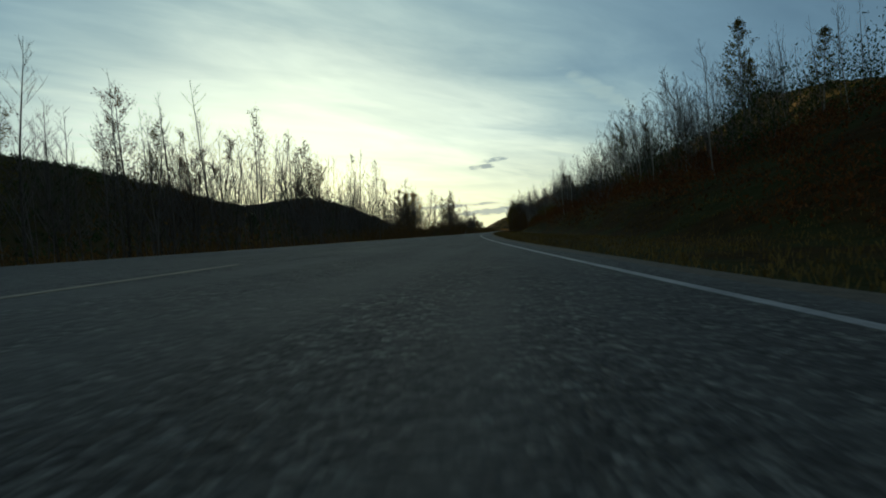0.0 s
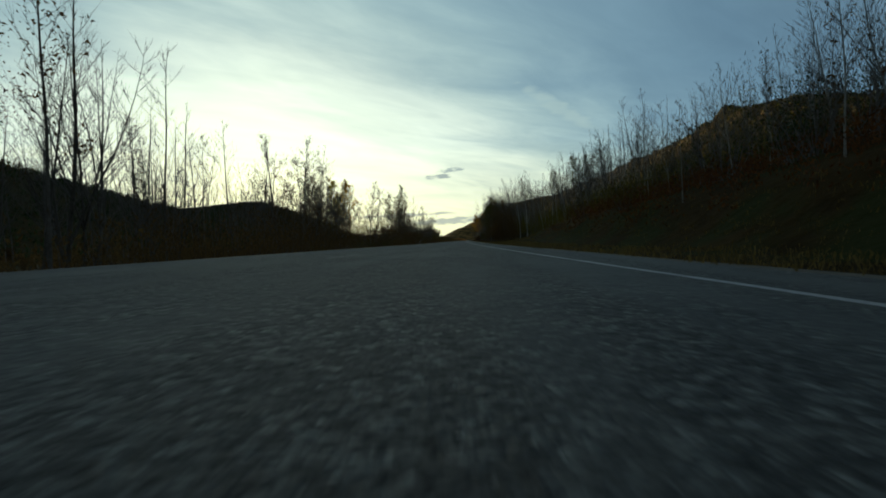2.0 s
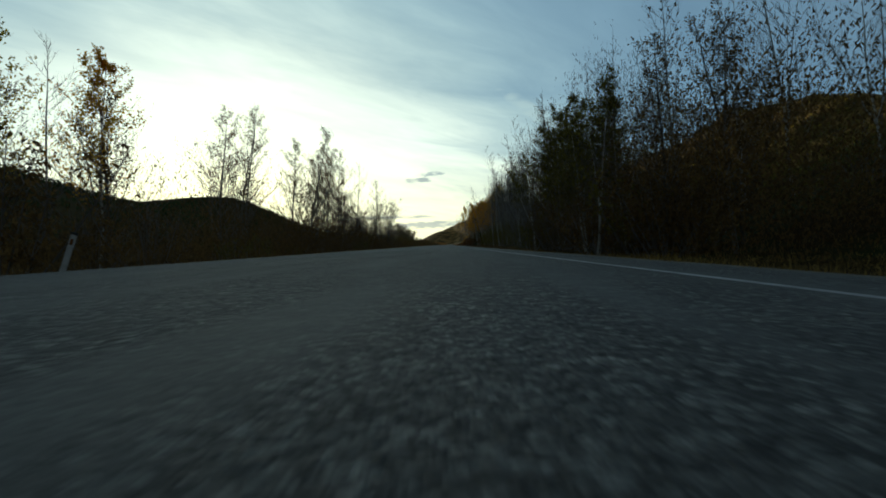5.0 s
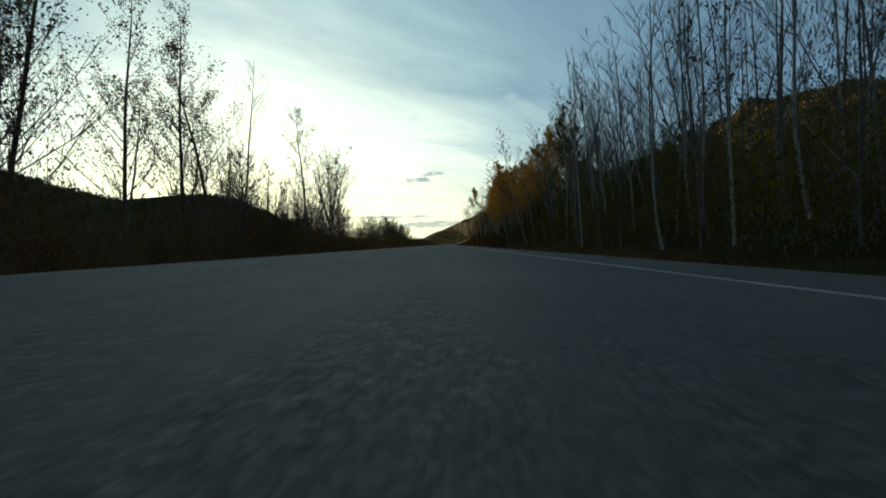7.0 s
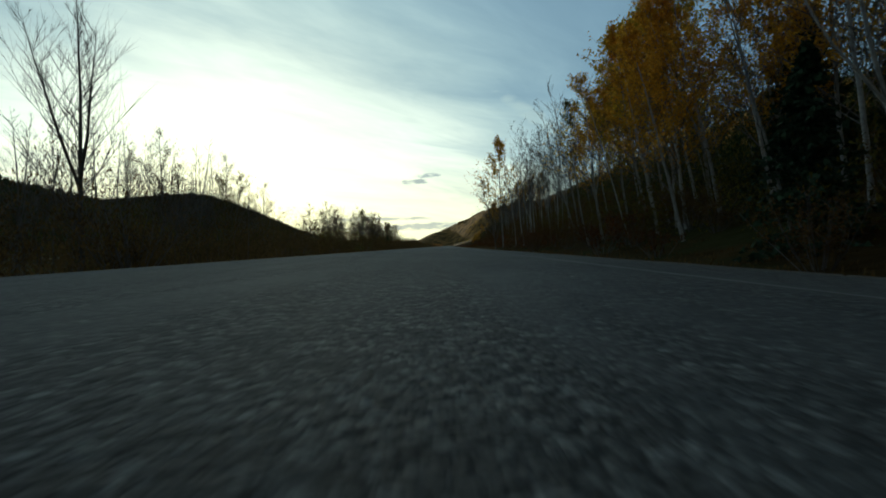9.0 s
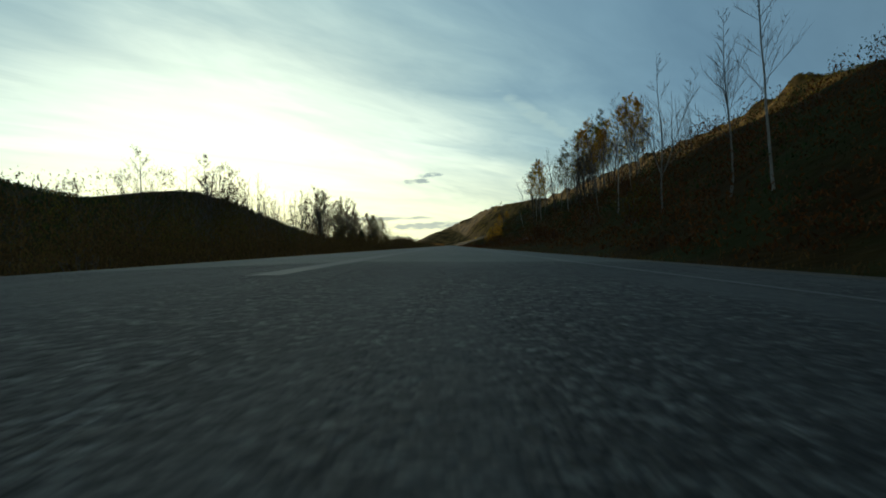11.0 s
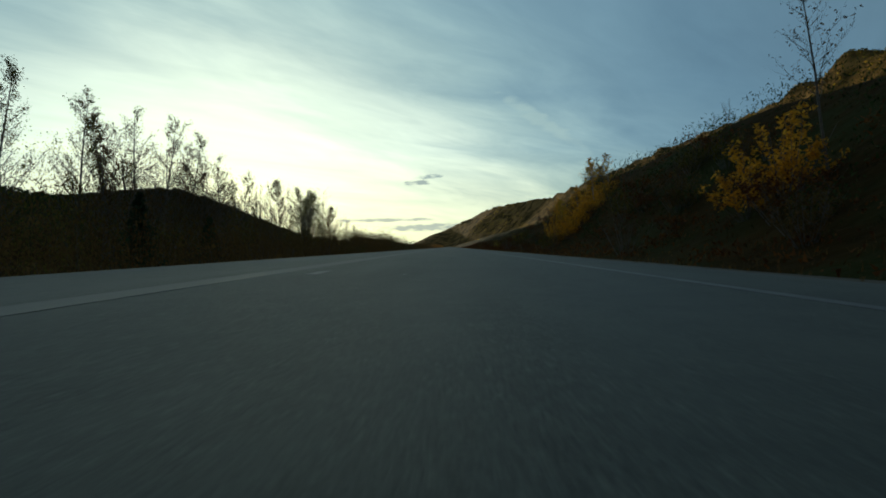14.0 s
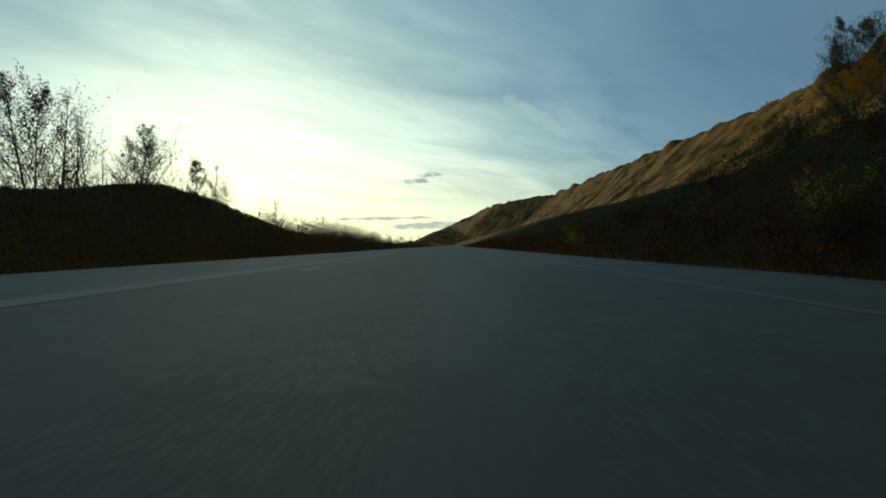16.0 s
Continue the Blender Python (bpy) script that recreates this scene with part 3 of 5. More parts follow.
def blotch(name, x, y, wide, long, mat, label, seed, lift=0.004):
    """A thin ragged patch on the road."""
    r = random.Random(seed)
    ring = []
    for k in range(22):
        a = 2 * math.pi * k / 22
        s = r.uniform(0.65, 1.1)
        px, py = x + math.cos(a) * wide / 2 * s, y + math.sin(a) * long / 2 * s
        ring.append((centre(py) + px, py, road_z(py, px) + lift))
    low = [(vx, vy, vz - 0.012) for vx, vy, vz in ring]
    faces = [tuple(range(22))] + [(k, k + 22, (k + 1) % 22 + 22, (k + 1) % 22) for k in range(22)]
    return tagged(mesh_object(name, ring + low, faces, mat), label, "road patch", kind="structure")


blotch("tar_patch", 1.46, 420.15, 0.20, 0.34, M_TAR, "small dark worn patch in the asphalt", 4)
for k in range(26):
    s = mrng.uniform(0.02, 0.05)
    blotch("paint_fleck", mrng.uniform(-0.6, 1.4), mrng.uniform(395, 560), s, s * 2.5, M_WHITE, "small white paint fleck on the asphalt", k)


def crack(x, y, length, seed):
    """A jagged open crack filled with tar, running along the lane."""
    r = random.Random(seed)
    left, right, faces = [], [], []
    n = int(length / 0.08)
    px = x
    for k in range(n + 1):
        py = y + length * k / n
        px += r.uniform(-0.03, 0.03)
        w = 0.004 + 0.012 * r.random() * math.sin(math.pi * k / n)
        left.append((centre(py) + px - w, py, road_z(py, px) + 0.004))
        right.append((centre(py) + px + w, py, road_z(py, px) + 0.004))
    faces = [(k, k + n + 1, k + n + 2, k + 1) for k in range(n)]
    return tagged(mesh_object("crack", left + right, faces, M_TAR), "dark jagged crack along the lane", "crack", kind="structure")


crack(1.32, 389.6, 2.4, 2)
crack(1.05, 398.0, 3.0, 5)
# ---- trees ----
def tube(verts, faces, pts, radii, sides):
    """Skin of a bent tapered stem."""
    start = len(verts)
    for k, (p, r) in enumerate(zip(pts, radii)):
        way = (pts[min(k + 1, len(pts) - 1)] - pts[max(k - 1, 0)]).normalized()
        u = way.cross(Vector((0.31, 0.95, 0.02))).normalized()
        v = way.cross(u)
        for s in range(sides):
            a = 2 * math.pi * s / sides
            verts.append(p + (u * math.cos(a) + v * math.sin(a)) * r)
    for k in range(len(pts) - 1):
        for s in range(sides):
            a, b = start + k * sides + s, start + k * sides + (s + 1) % sides
            faces.append((a, b, b + sides, a + sides))


def spike(verts, faces, pts, r):
    """A thin twig that runs out to a point."""
    n, way = len(verts), (pts[-1] - pts[0]).normalized()
    u = way.cross(Vector((0.31, 0.95, 0.02))).normalized() * r
    v = way.cross(u)
    verts += [pts[0] + u, pts[0] - u * 0.5 + v * 0.87, pts[0] - u * 0.5 - v * 0.87, pts[-1]]
    faces += [(n, n + 1, n + 3), (n + 1, n + 2, n + 3), (n + 2, n, n + 3)]


def stem_points(rng, base, way, length, bends, up=0.15, wander=0.12):
    pts, p, d = [base.copy()], base.copy(), way.normalized()
    for _ in range(bends):
        d = (d + Vector((rng.uniform(-1, 1), rng.uniform(-1, 1), rng.uniform(-0.4, 1))) * wander + Vector((0, 0, up))).normalized()
        p = p + d * (length / bends)
        pts.append(p.copy())
    return pts


def along(pts, f):
    f = min(max(f, 0.0), 0.999) * (len(pts) - 1)
    k = int(f)
    return pts[k].lerp(pts[k + 1], f - k)


def leaf(rng, verts, faces, p, size):
    a = Vector((rng.uniform(-1, 1), rng.uniform(-1, 1), rng.uniform(-1, 1))).normalized() * size
    b = a.cross(Vector((rng.uniform(-1, 1), rng.uniform(-1, 1), rng.uniform(-1, 1)))).normalized() * size * 0.7
    n = len(verts)
    verts += [p - a + b * 0.8, p - a * 0.6 - b, p + a * 1.3]
    faces.append((n, n + 1, n + 2))


def make_tree(seed, name, label, height=10.0, girth=0.10, first=0.3, limbs=26, reach=0.24, spread=0.8, twigs=5, leaves=0, leaf_mat=None, bark=None,
              leaf_size=0.06, forks=0, wander=0.05, top_leaves=0.0, rise=0.10):
    """A slender tree: tapered trunk, rising limbs with twigs, and what leaves are still on it."""
    rng = random.Random(seed)
    root = new(name)
    root.empty_display_size = 0.3
    tv, tf, bv, bf, lv, lf = [], [], [], [], [], []
    trunks = []
    main = stem_points(rng, Vector((0, 0, -0.3)), Vector((rng.uniform(-0.05, 0.05), rng.uniform(-0.05, 0.05), 1)), height + 0.3, 9, 0.06, wander)
    trunks.append((main, girth, height))
    tube(tv, tf, main, [girth * (1.25 if k == 0 else (1 - k / 9.3) ** 0.8) for k in range(10)], 7)
    for _ in range(forks):
        f = rng.uniform(0.12, 0.4)
        a = rng.uniform(0, 6.28)
        length = height * (1 - f) * rng.uniform(0.75, 0.95)
        side = stem_points(rng, along(main, f), Vector((math.cos(a) * 0.45, math.sin(a) * 0.45, 1)), length, 7, 0.07, wander * 1.4)
        tube(tv, tf, side, [girth * 0.62 * (1 - k / 7.4) for k in range(8)], 6)
        trunks.append((side, girth * 0.6, length))
    tips = []
    for pts, g, long in trunks:
        count = int(limbs * long / height)
        for i in range(count):
            f = first + (0.97 - first) * (i + rng.random()) / count if pts is main else 0.15 + 0.8 * (i + rng.random()) / count
            a = rng.uniform(0, 6.28)
            length = height * reach * (1.12 - f) * rng.uniform(0.6, 1.3)
            tilt = spread * rng.uniform(0.7, 1.2)
            limb = stem_points(rng, along(pts, f), Vector((math.cos(a) * tilt, math.sin(a) * tilt, 0.75)), length, 2, rise * 1.4, 0.16)
            r = max(0.010, g * 0.30 * (1.15 - f))
            tube(bv, bf, limb, [r, r * 0.62, r * 0.22], 3)
            tips.append((limb, f))
            for _ in range(twigs):
                q = rng.uniform(0.15, 1.0)
                a2 = rng.uniform(0, 6.28)
                way = (limb[-1] - limb[0]).normalized() + Vector((math.cos(a2), math.sin(a2), 0.35)) * 0.75
                twig = stem_points(rng, along(limb, q), way, length * rng.uniform(0.22, 0.62), 1, 0.12, 0.2)
                spike(bv, bf, twig, max(0.0065, r * 0.42))
                tips.append((twig, f))
    for _ in range(leaves):
        limb, f = rng.choice(tips)
        if rng.random() < top_leaves * (1 - f):
            continue
        p = along(limb, rng.uniform(0.3, 1.0)) + Vector((rng.gauss(0, 0.1), rng.gauss(0, 0.1), rng.gauss(0, 0.1)))
        leaf(rng, lv, lf, p, leaf_size * rng.uniform(0.6, 1.3))
    mesh_object("trunk", tv, tf, bark or M_BARK, root, smooth=True)
    mesh_object("branch_work", bv, bf, M_TWIG, root)
    if lf:
        mesh_object("crown", lv, lf, leaf_mat, root)
    return tagged(root, label, "tree")


def make_spruce(seed, name, label, height=8.0):
    rng = random.Random(seed)
    root = new(name)
    tv, tf, lv, lf = [], [], [], []
    main = stem_points(rng, Vector((0, 0, -0.3)), Vector((0, 0, 1)), height + 0.3, 6, 0.1, 0.02)
    tube(tv, tf, main, [0.14 * (1 - k / 6.3) for k in range(7)], 7)
    whorls = int(height * 4)
    for w in range(whorls):
        f = 0.05 + 0.93 * w / whorls
        for _ in range(7):
            a = rng.uniform(0, 6.28)
            length = height * 0.35 * (1.03 - f) * rng.uniform(0.7, 1.15)
            base = along(main, f)
            bough = stem_points(rng, base, Vector((math.cos(a), math.sin(a), -0.15)), length, 3, -0.03, 0.08)
            tube(tv, tf, bough, [0.02, 0.015, 0.01, 0.004], 3)
            for _ in range(22):
                p = along(bough, rng.random()) + Vector((rng.gauss(0, 0.05), rng.gauss(0, 0.05), rng.gauss(-0.03, 0.04)))
                leaf(rng, lv, lf, p, rng.uniform(0.08, 0.2))
    mesh_object("trunk", tv, tf, M_DARK_BARK, root)
    mesh_object("crown", lv, lf, M_NEEDLE, root)
    return tagged(root, label, "tree")


def make_shrub(seed, name, label, height, width, stems, leaves, leaf_mat, leaf_size=0.06):
    rng = random.Random(seed)
    root = new(name)
    bv, bf, lv, lf = [], [], [], []
    for _ in range(stems):
        a, d = rng.uniform(0, 6.28), rng.random() ** 0.6
        way = Vector((math.cos(a) * d * width / height, math.sin(a) * d * width / height, 1))
        pts = stem_points(rng, Vector((math.cos(a) * d * 0.3, math.sin(a) * d * 0.3, -0.15)), way, height * rng.uniform(0.6, 1.05), 3, 0.05, 0.14)
        tube(bv, bf, pts, [0.022, 0.016, 0.010, 0.004], 3)
        for _ in range(6):
            a2 = rng.uniform(0, 6.28)
            twig = stem_points(rng, along(pts, rng.uniform(0.25, 0.95)), Vector((math.cos(a2), math.sin(a2), 0.9)), height * rng.uniform(0.12, 0.3), 1, 0.1, 0.2)
            spike(bv, bf, twig, 0.009)
            for _ in range(max(0, leaves // (stems * 6))):
                leaf(rng, lv, lf, along(twig, rng.random()) + Vector((rng.gauss(0, 0.07), rng.gauss(0, 0.07), rng.gauss(0, 0.07))), leaf_size * rng.uniform(0.6, 1.3))
    mesh_object("branch_work", bv, bf, M_TWIG, root)
    if lf:
        mesh_object("foliage", lv, lf, leaf_mat, root)
    return tagged(root, label, "shrub")


KINDS = {
    "bare": [make_tree(11, "bare_aspen", "slender bare aspen with pale trunk and fine twigs", 10, 0.058, 0.22, 32, 0.29, 0.98, 11),
             make_tree(12, "bare_aspen", "slender bare aspen with pale trunk and fine twigs", 10, 0.055, 0.35, 28, 0.25, 0.91, 11),
             make_tree(13, "bare_aspen", "bare forked aspen with pale trunk and fine twigs", 10, 0.066, 0.25, 28, 0.29, 1.04, 11, forks=1, wander=0.08),
             make_tree(14, "bare_aspen", "slender bare aspen with a few dry leaves", 10, 0.055, 0.30, 30, 0.27, 0.98, 11, 260, M_BROWN_LEAF),
             make_tree(15, "bare_aspen", "bare crooked aspen with pale trunk and fine twigs", 10, 0.055, 0.28, 28, 0.30, 1.10, 11, wander=0.10),
             make_tree(16, "bare_aspen", "bare aspen with two pale stems", 10, 0.058, 0.25, 24, 0.28, 0.98, 11, forks=2, wander=0.07)],
    # like the bare trees, their shade side painted into a darker bark
    "grey": [make_tree(211, "grey_poplar", "slender bare poplar with backlit-dark trunk and fine twigs", 10, 0.075, 0.22, 32, 0.29, 0.98, 9, bark=M_DARK_BARK),
             make_tree(212, "grey_poplar", "slender bare poplar with backlit-dark trunk and fine twigs", 10, 0.07, 0.35, 28, 0.25, 0.91, 9, bark=M_DARK_BARK),
             make_tree(213, "grey_poplar", "bare forked poplar with backlit-dark trunk and fine twigs", 10, 0.085, 0.25, 28, 0.29, 1.04, 9, forks=1, wander=0.08, bark=M_DARK_BARK),
             make_tree(214, "grey_poplar", "slender bare poplar with a few dry leaves", 10, 0.07, 0.30, 30, 0.27, 0.98, 9, 420, M_BROWN_LEAF, bark=M_DARK_BARK),
             make_tree(215, "grey_poplar", "bare crooked poplar with backlit-dark trunk and fine twigs", 10, 0.07, 0.28, 28, 0.30, 1.10, 9, wander=0.10, bark=M_DARK_BARK),
             make_tree(216, "grey_poplar", "bare poplar with two backlit-dark stems", 10, 0.075, 0.25, 24, 0.28, 0.98, 9, forks=2, wander=0.07, bark=M_DARK_BARK)],
    "fan": [make_tree(21, "bare_poplar", "bare poplar with long rising limbs", 10, 0.11, 0.16, 36, 0.36, 0.8, 13, bark=M_DARK_BARK, forks=2, wander=0.06),
            make_tree(22, "bare_poplar", "bare forked poplar with long rising limbs", 10, 0.11, 0.15, 34, 0.34, 0.85, 13, bark=M_DARK_BARK, forks=3, wander=0.07)],
    "sparse": [make_tree(31, "poplar", "poplar with thin brown autumn leaves", 10, 0.10, 0.16, 36, 0.36, 0.95, 8, 2700, M_BROWN_LEAF, M_DARK_BARK, 0.048),
               make_tree(32, "poplar", "forked poplar with thin brown autumn leaves", 10, 0.10, 0.15, 32, 0.36, 0.95, 8, 2900, M_BROWN_LEAF, M_DARK_BARK, 0.048, forks=1, wander=0.07),
               make_tree(33, "poplar", "poplar with thin olive leaves", 10, 0.10, 0.2, 34, 0.34, 0.9, 8, 2700, M_OLIVE, M_DARK_BARK, 0.048, wander=0.07),
               make_tree(34, "poplar", "broad poplar with thin brown autumn leaves", 10, 0.11, 0.12, 34, 0.40, 1.0, 8, 3100, M_BROWN_LEAF, M_DARK_BARK, 0.048, forks=2, wander=0.08)],
    "leafy": [make_tree(35, "poplar", "poplar still full of brown autumn leaves", 10, 0.10, 0.10, 46, 0.46, 0.95, 11, 9500, M_BROWN_LEAF, M_DARK_BARK, 0.046),
              make_tree(36, "poplar", "forked poplar still full of olive-brown leaves", 10, 0.10, 0.10, 44, 0.46, 0.95, 11, 9500, M_OLIVE, M_DARK_BARK, 0.046, forks=1, wander=0.07)],
    "gold": [make_tree(41, "golden_aspen", "aspen with pale trunk and orange autumn leaves", 10, 0.085, 0.22, 34, 0.37, 1.05, 7, 5600, M_ORANGE, None, 0.064, top_leaves=0.5),
             make_tree(42, "golden_aspen", "forked aspen with pale trunk and orange autumn leaves", 10, 0.085, 0.20, 34, 0.38, 1.05, 7, 6000, M_ORANGE, None, 0.064, forks=1),
             make_tree(43, "golden_aspen", "aspen with pale trunk and yellow autumn leaves", 10, 0.085, 0.24, 32, 0.36, 1.0, 7, 4800, M_YELLOW_LEAF, None, 0.064, top_leaves=0.4)],
    "olive": [make_tree(51, "aspen", "aspen with pale trunk and fading green leaves", 10, 0.085, 0.22, 34, 0.32, 0.95, 6, 2300, M_OLIVE, None, 0.072),
              make_tree(52, "aspen", "forked aspen with pale trunk and fading green leaves", 10, 0.085, 0.22, 34, 0.32, 0.95, 6, 2600, M_OLIVE, None, 0.072, forks=1)],
    "spruce": [make_spruce(61, "spruce", "dark green young spruce tree"), make_spruce(62, "spruce", "dark green spruce among aspens", 10)],
    "shrub": [make_shrub(71, "shrub", "leafless brown roadside shrub", 2.2, 2.0, 14, 170, M_BROWN_LEAF, 0.04),
              make_shrub(72, "shrub", "rust-red leafy autumn shrub", 2.0, 2.2, 12, 900, M_RUST, 0.055),
              make_shrub(73, "shrub", "olive-brown leafy roadside shrub", 2.4, 2.2, 12, 900, M_OLIVE, 0.055),
              make_shrub(74, "shrub", "orange leafy autumn shrub", 2.4, 2.4, 12, 1500, M_ORANGE, 0.06),
              make_shrub(75, "shrub", "brown willow shrub with dry leaves", 2.6, 2.4, 14, 1500, M_BROWN_LEAF, 0.045),
              make_shrub(76, "shrub", "yellow-leaved autumn roadside shrub", 2.4, 2.2, 12, 860, M_YELLOW_LEAF, 0.05)],
}
LIGHT = [make_tree(81, "aspen_wood", "x", 10, 0.06, 0.25, 18, 0.25, 0.75, 5), make_tree(82, "aspen_wood", "x", 10, 0.055, 0.3, 18, 0.24, 0.8, 5, wander=0.09),
         make_tree(83, "aspen_wood", "x", 10, 0.055, 0.2, 16, 0.26, 0.8, 5, forks=1)]


def joined_wood(count, y0, y1, x0, x1, low, high, seed, label, bark=None):
    """Back rows of bare trees that nobody could tell apart, joined into one mesh."""
    r = random.Random(seed)
    verts, faces, slots = [], [], []
    for _ in range(count):
        tree = LIGHT[r.randrange(3)]
        y, x = r.uniform(y0, y1), r.uniform(x0, x1)
        s = r.uniform(low, high) / 10
        m = np.array(pose(centre(y) + x, y, land_z(y, x), 0, r.gauss(-2, 2), 0) @ pose(0, 0, 0, 0, 0, r.uniform(0, 360)) @ Matrix.Diagonal((s, s, s, 1)))
        for slot, part_ob in enumerate(tree.children):
            co = np.empty(len(part_ob.data.vertices) * 3)
            part_ob.data.vertices.foreach_get("co", co)
            base = len(verts)
            verts.extend((co.reshape(-1, 3) @ m[:3, :3].T + m[:3, 3]).tolist())
            for poly in part_ob.data.polygons:
                faces.append(tuple(base + v for v in poly.vertices))
                slots.append(slot)
    ob = mesh_object("aspen_wood", verts, faces, bark or M_BARK)
    ob.data.materials.append(M_TWIG)
    ob.data.polygons.foreach_set("material_index", slots)
    return tagged(ob, label, "woods", kind="stuff")


PLANTED = set()


def native(kind, ob):
    return {"shrub": 2.4}.get(kind, 8.0 if ob is KINDS["spruce"][0] else 10.0)


def plant(kind, which, x, y, height, turn, group, lean=0.0, stout=0.8):
    """A tree of that kind at x metres right of the crown line, with its foot in the ground."""
    ob = KINDS[kind][which % len(KINDS[kind])]
    size = height / native(kind, ob)
    m = pose(centre(y) + x, y, land_z(y, x), 0, lean, 0) @ pose(0, 0, 0, 0, 0, turn)
    if ob.name in PLANTED:
        ob = copy_thing(ob, m)
    else:
        PLANTED.add(ob.name)
        ob.matrix_basis = m
    wide = size ** stout
    ob.scale = (wide, wide, size)
    return tagged(ob, group=group)


def leaf_cloud(name, spots, wide, high, per, size, mat, label, category, upright=0.0, seed=1):
    """Brush too fine to count: loose leaves and short twigs round many spots (x, y, z, scale), as one mesh."""
    r = np.random.RandomState(seed)
    s = np.repeat(np.array(spots, dtype=float), per, axis=0)
    n = len(s)
    a, d = r.uniform(0, 2 * np.pi, n), np.sqrt(r.uniform(0, 1, n))
    h = r.beta(1.3, 1.5, n)
    d *= np.sqrt(np.clip(1.05 - (2 * h - 0.75) ** 2 * 0.6, 0.1, 1))
    mid = s[:, :3] + np.stack([np.cos(a) * d * wide * s[:, 3], np.sin(a) * d * wide * s[:, 3], h * high * s[:, 3]], 1)
    u, v = r.normal(size=(n, 3)), r.normal(size=(n, 3))
    u[:, 2] += upright * np.sign(u[:, 2]) * 3
    u /= np.linalg.norm(u, axis=1)[:, None]
    v = np.cross(u, v)
    v /= np.linalg.norm(v, axis=1)[:, None]
    k = size * r.uniform(0.5, 1.4, (n, 1)) * (0.5 + 0.5 * s[:, 3:4])
    slim = 0.65 * (1 - upright) + 0.12 * upright
    verts = np.stack([mid - u * k - v * k * slim, mid - u * k * 0.8 + v * k * slim, mid + u * k * 1.5], 1).reshape(-1, 3)
    me = bpy.data.meshes.new(name)
    me.vertices.add(3 * n)
    me.vertices.foreach_set("co", verts.ravel())
    me.loops.add(3 * n)
    me.loops.foreach_set("vertex_index", np.arange(3 * n))
    me.polygons.add(n)
    me.polygons.foreach_set("loop_start", np.arange(0, 3 * n, 3))
    me.materials.append(mat)
    me.update()
    return tagged(new(name, me), label, category, kind="stuff")


def spots(count, y0, y1, x0, x1, low, high, seed, near=1.0):
    """Random places on the land between two sideways places; near above 1 crowds them towards x0."""
    r = random.Random(seed)
    made = []
    for _ in range(count):
        y, x = r.uniform(y0, y1), x0 + (x1 - x0) * r.random() ** near
        made.append((centre(y) + x, y, land_z(y, x), r.uniform(low, high)))
    return made
rng = random.Random(5)
WEST, EAST = "trees west of the road", "trees east of the road"


def lean_at(x, y):
    """Trees of the golden wood lean out over the road."""
    return 1.0 if x < 0 else -10.0 if 285 < y < 345 else -4.0


def scatter(count, y0, y1, x0, x1, mix, low, high, group):
    """Trees strewn over a stretch of the roadside; mix: kinds by weight."""
    names = [k for k, w in mix for _ in range(w)]
    rng = random.Random(f"{y0} {y1} {x0} {group}")
    for _ in range(count):
        kind = rng.choice(names)
        x, y = rng.uniform(x0, x1), rng.uniform(y0, y1)
        plant(kind, rng.randrange(12), x, y, rng.uniform(low, high), rng.uniform(0, 360), group, rng.gauss(lean_at(x, y), 2.2))


